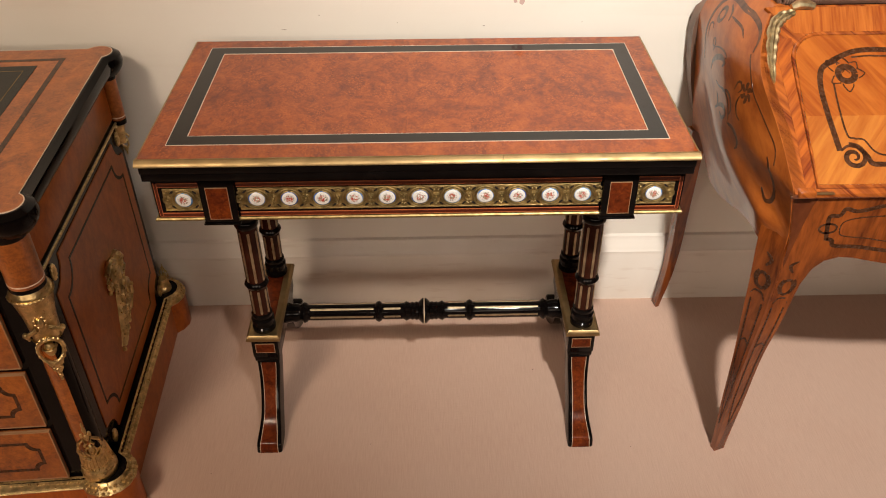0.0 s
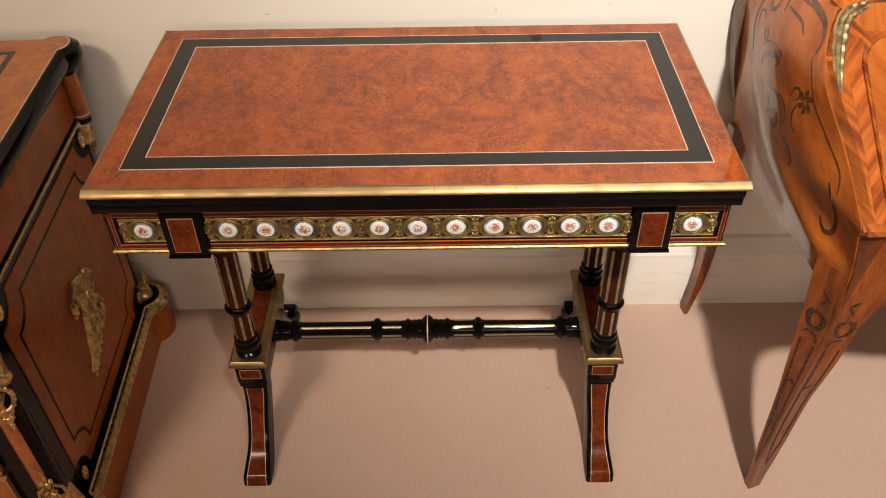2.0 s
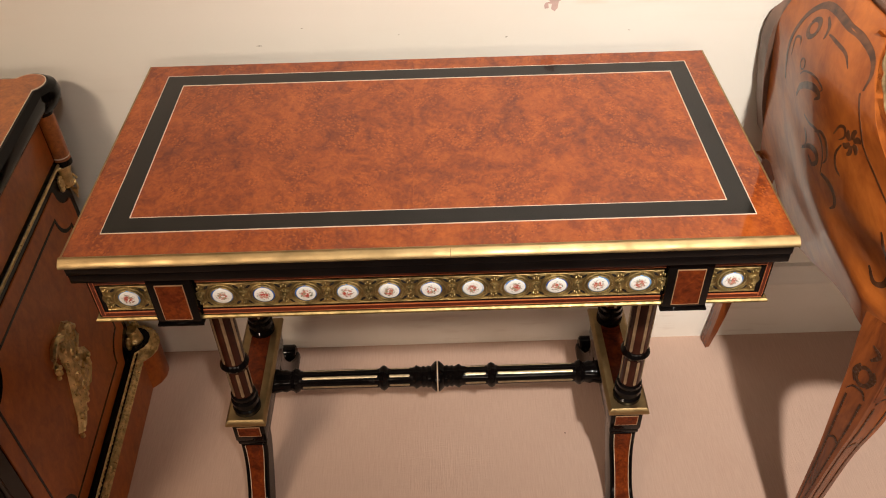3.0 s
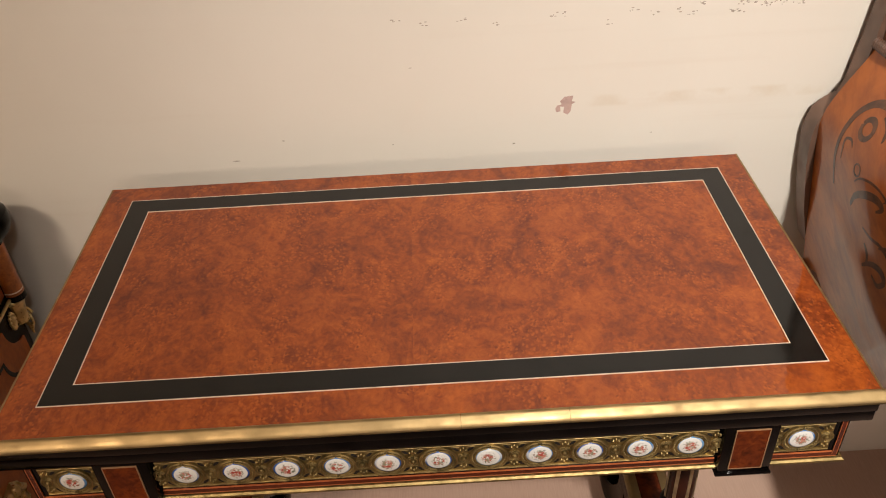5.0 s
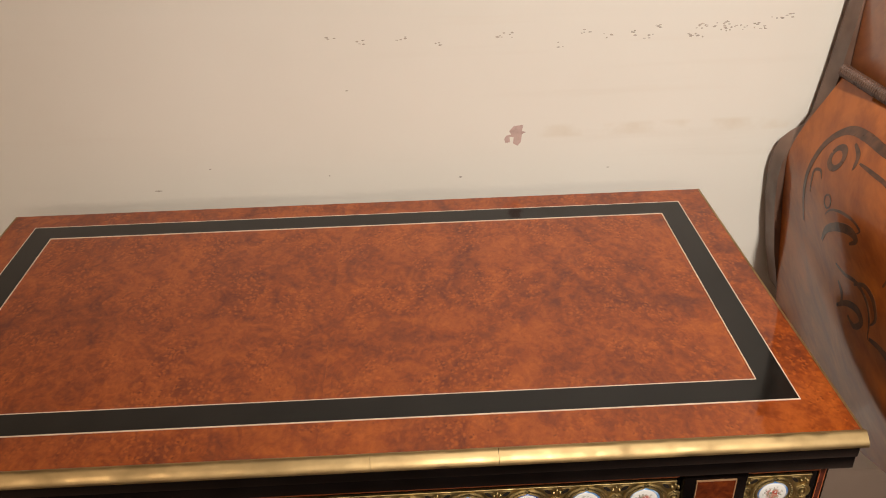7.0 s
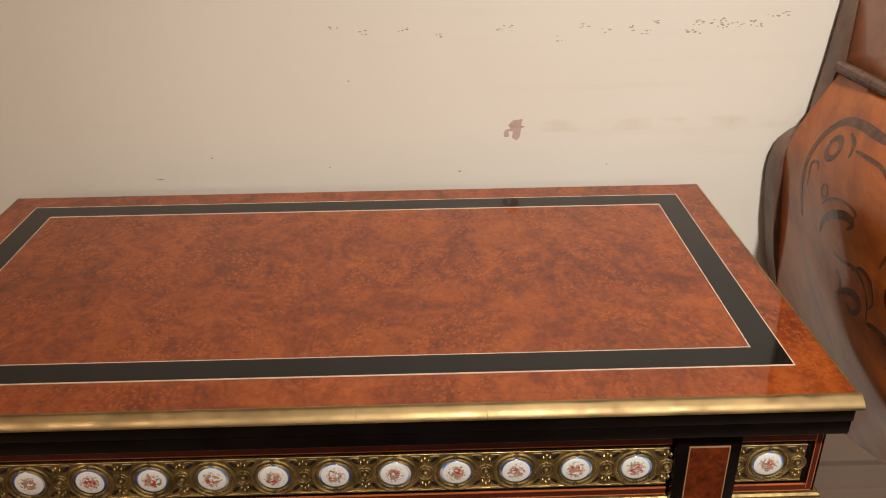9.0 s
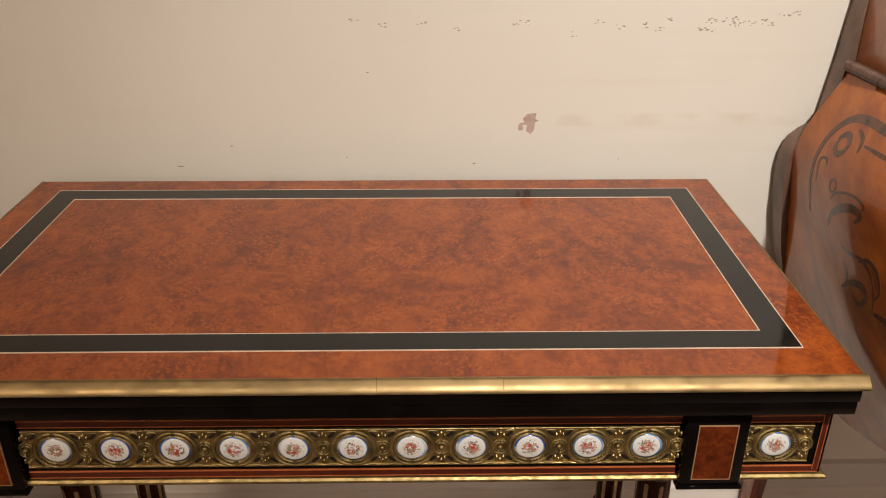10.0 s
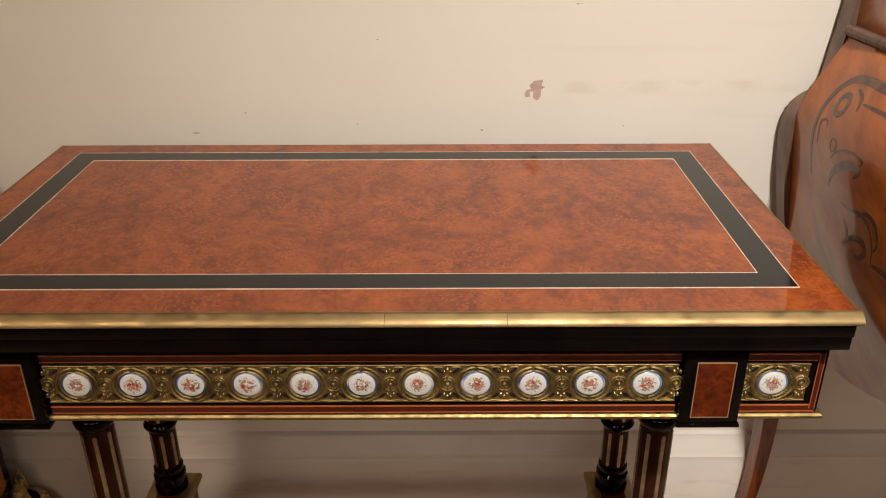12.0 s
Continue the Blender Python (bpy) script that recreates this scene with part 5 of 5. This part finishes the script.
# the fall: quartered leaves and strapwork
for x0, x1, s0, s1, m in ((FX0 + 0.004, RX, 0.016, 0.139, TULIP_PALE), (RX, FX1 - 0.004, 0.016, 0.139, TULIP), (FX0 + 0.004, RX, 0.139, 0.240, TULIP), (RX, FX1 - 0.004, 0.139, 0.240, TULIP_PALE)):
    part("veneer_leaf", slope_plate([(x0, s0), (x1, s0), (x1, s1), (x0, s1)], -0.004, 0.0016), m, fall, "", 0)


def on_front(x, s_, lift):
    return on_fall(x, s_, 0.0016 + lift)


def leaf_outline(a, reach, wide):
    """A pointed petal round the rose, drawn as a thin line."""
    c, d = (math.cos(a), math.sin(a)), (-math.sin(a), math.cos(a))
    return [(0.721 + c[0] * r + d[0] * w, 0.218 + c[1] * r + d[1] * w) for r, w in ((0.019, -wide), (reach * 0.75, -wide * 0.8), (reach, 0.0), (reach * 0.75, wide * 0.8), (0.019, wide))]


strap = [
    ([(0.706, 0.244), (0.686, 0.234), (0.677, 0.220), (0.673, 0.191), (0.6755, 0.149), (0.680, 0.108), (0.684, 0.075)], 0.0095, False),
    ([(0.694, 0.238), (0.706, 0.247), (0.738, 0.261), (0.770, 0.265), (0.810, 0.264), (0.90, 0.264), (RX, 0.264)], 0.0095, False),
    (spiral(0.705, 0.063, 0.0225, 0.004, 2.6, -1.7), 0.0085, True),
    ([(0.700, 0.086), (0.714, 0.082), (0.726, 0.066), (0.733, 0.052), (0.750, 0.050), (0.80, 0.050), (0.90, 0.050), (RX, 0.050)], 0.0090, False),
    ([(0.696, 0.200), (0.6965, 0.157), (0.701, 0.105), (0.712, 0.097), (0.727, 0.094), (0.740, 0.074), (0.758, 0.066), (0.80, 0.065), (RX, 0.065)], 0.0032, False),
    ([(0.735, 0.250), (0.765, 0.253), (0.80, 0.252), (RX, 0.252)], 0.0030, False),
    (ring_of(0.721, 0.218, 0.0140, 1.0, 13), 0.0110, False),
    ([(0.714, 0.220), (0.720, 0.226), (0.727, 0.219)], 0.0024, True)] + [(leaf_outline(a, r, w), 0.0022, False) for a, r, w in ((0.05, 0.031, 0.009), (0.85, 0.030, 0.009), (1.75, 0.034, 0.010), (2.45, 0.040, 0.010), (3.7, 0.032, 0.008), (4.7, 0.034, 0.009))]
for flip in (False, True):
    inlay("strapwork_inlay", strap, on_front, fall, "dark inlaid strapwork with a rose", (lambda v: Vector((2 * RX - v.x, v.y, v.z))) if flip else None)


def on_apron(x, z, lift):
    return (x, -0.0236 - lift, z)


apron = bpy.data.objects["apron"]
for flip in (False, True):
    inlay("cartouche_inlay", [
        (ring_of(0.677, 0.614, 0.0150, 0.62), 0.0038, False),
        ([(0.680, 0.590), (0.676, 0.612), (0.674, 0.638), (0.690, 0.640), (0.697, 0.653), (0.715, 0.648), (0.733, 0.651), (0.760, 0.658), (0.82, 0.662), (0.90, 0.662), (RX, 0.662)], 0.0075, False),
        ([(0.680, 0.593), (0.690, 0.589), (0.697, 0.578), (0.738, 0.575), (0.789, 0.566), (0.85, 0.560), (RX, 0.556)], 0.0075, False),
        ([(0.697, 0.612), (0.700, 0.626), (0.720, 0.634), (0.766, 0.638), (0.85, 0.640), (RX, 0.640)], 0.0022, False),
        ([(0.697, 0.612), (0.705, 0.599), (0.751, 0.592), (0.783, 0.586), (0.85, 0.580), (RX, 0.577)], 0.0022, False)],
        on_apron, apron, "dark inlaid cartouche", (lambda v: Vector((2 * RX - v.x, v.y, v.z))) if flip else None)


def on_leg(side):
    def lay(v, z, lift):
        row = [sum(np.interp(z + d, LEGZ, [r[k] for r in LEG]) for d in (-0.03, 0, 0.03)) / 3 for k in range(8)]
        L, A, R_ = Vector(row[0:2]), Vector(row[2:4]), Vector(row[4:6])
        p, q = (A, R_) if side == "front" else (A, L)
        c = p + (q - p) * (v / 0.06)
        d = (q - p).normalized()
        n = Vector((d.y, -d.x)) if side == "front" else Vector((-d.y, d.x))
        return (c.x + n.x * lift, c.y + n.y * lift, z)
    return lay


shank = bpy.data.objects["front_leg"]
for side in ("front", "side"):
    inlay("leg_inlay", [
        (ring_of(0.030, 0.488, 0.013, 1.25), 0.006, False),
        ([(0.030, 0.520), (0.020, 0.535), (0.034, 0.545)], 0.007, True),
        ([(0.018, 0.505), (0.012, 0.490), (0.018, 0.472)], 0.007, True),
        ([(0.042, 0.505), (0.048, 0.490), (0.042, 0.472)], 0.007, True),
        ([(0.012, 0.450), (0.022, 0.462), (0.040, 0.462), (0.050, 0.450)], 0.004, True),
        ([(0.014, 0.440), (0.014, 0.330), (0.016, 0.190), (0.024, 0.120), (0.030, 0.090)], 0.004, False),
        ([(0.046, 0.440), (0.046, 0.330), (0.044, 0.190), (0.036, 0.120), (0.030, 0.090)], 0.004, False),
        ([(0.014, 0.335), (0.030, 0.345), (0.046, 0.335)], 0.004, False)], on_leg(side), shank, "dark inlaid line panel", None, 0.0011)

# gilt corner mounts: a long curled leaf with lobed edges and a rib
SPINE = curve([(0.654, 0.3425), (0.640, 0.3375), (0.626, 0.329), (0.614, 0.313), (0.6075, 0.290), (0.6015, 0.263), (0.5980, 0.235), (0.5965, 0.202)], 10)
for flip in (False, True):
    b = bmesh.new()
    rings = []
    n = len(SPINE)
    for k, (x, s_) in enumerate(SPINE):
        t = k / (n - 1)
        d = SPINE[min(k + 1, n - 1)] - SPINE[max(k - 1, 0)]
        d = d / np.linalg.norm(d)
        side = (-d[1], d[0])
        w = float(np.interp(t, [0, 0.12, 0.3, 0.55, 0.75, 0.92, 1], [0.0045, 0.0090, 0.0112, 0.0108, 0.0086, 0.0052, 0.0010]))
        lobe = 0.80 + 0.28 * abs(math.sin(t * math.pi * 9.5))
        lobe_b = 0.82 + 0.22 * abs(math.sin(t * math.pi * 6.5 + 0.6))
        row = []
        for u, h in ((-1.0, -0.001), (-1.0, 0.0022), (-0.75, 0.0046), (-0.35, 0.0030), (0.0, 0.0062), (0.35, 0.0030), (0.75, 0.0046), (1.0, 0.0022), (1.0, -0.001)):
            r = w * u * (lobe if u > 0 else lobe_b)
            row.append(on_fall(x + side[0] * r, s_ + side[1] * r, h * (0.6 + 0.4 * math.sin(math.pi * min(1, t + 0.1))) + 0.0005 * math.sin(t * math.pi * 19 + 2 * u)))
        rings.append(row)
    loft(rings, b)
    if flip:
        for v in b.verts:
            v.co.x = 2 * RX - v.co.x
    part("corner_mount", b, AGED_GILT, bureau, "cast gilt acanthus leaf mount", 40)
    knob = tube([on_fall(x, s_, h) for x, s_, h in ((0.648, 0.350, 0.004), (0.660, 0.354, 0.006), (0.675, 0.354, 0.006), (0.688, 0.351, 0.004))], lambda t: 0.0062 + 0.0030 * math.sin(math.pi * t), 10)
    if flip:
        for v in knob.verts:
            v.co.x = 2 * RX - v.co.x
    part("gilt_knop", knob, AGED_GILT, bureau, "small rounded gilt knop")
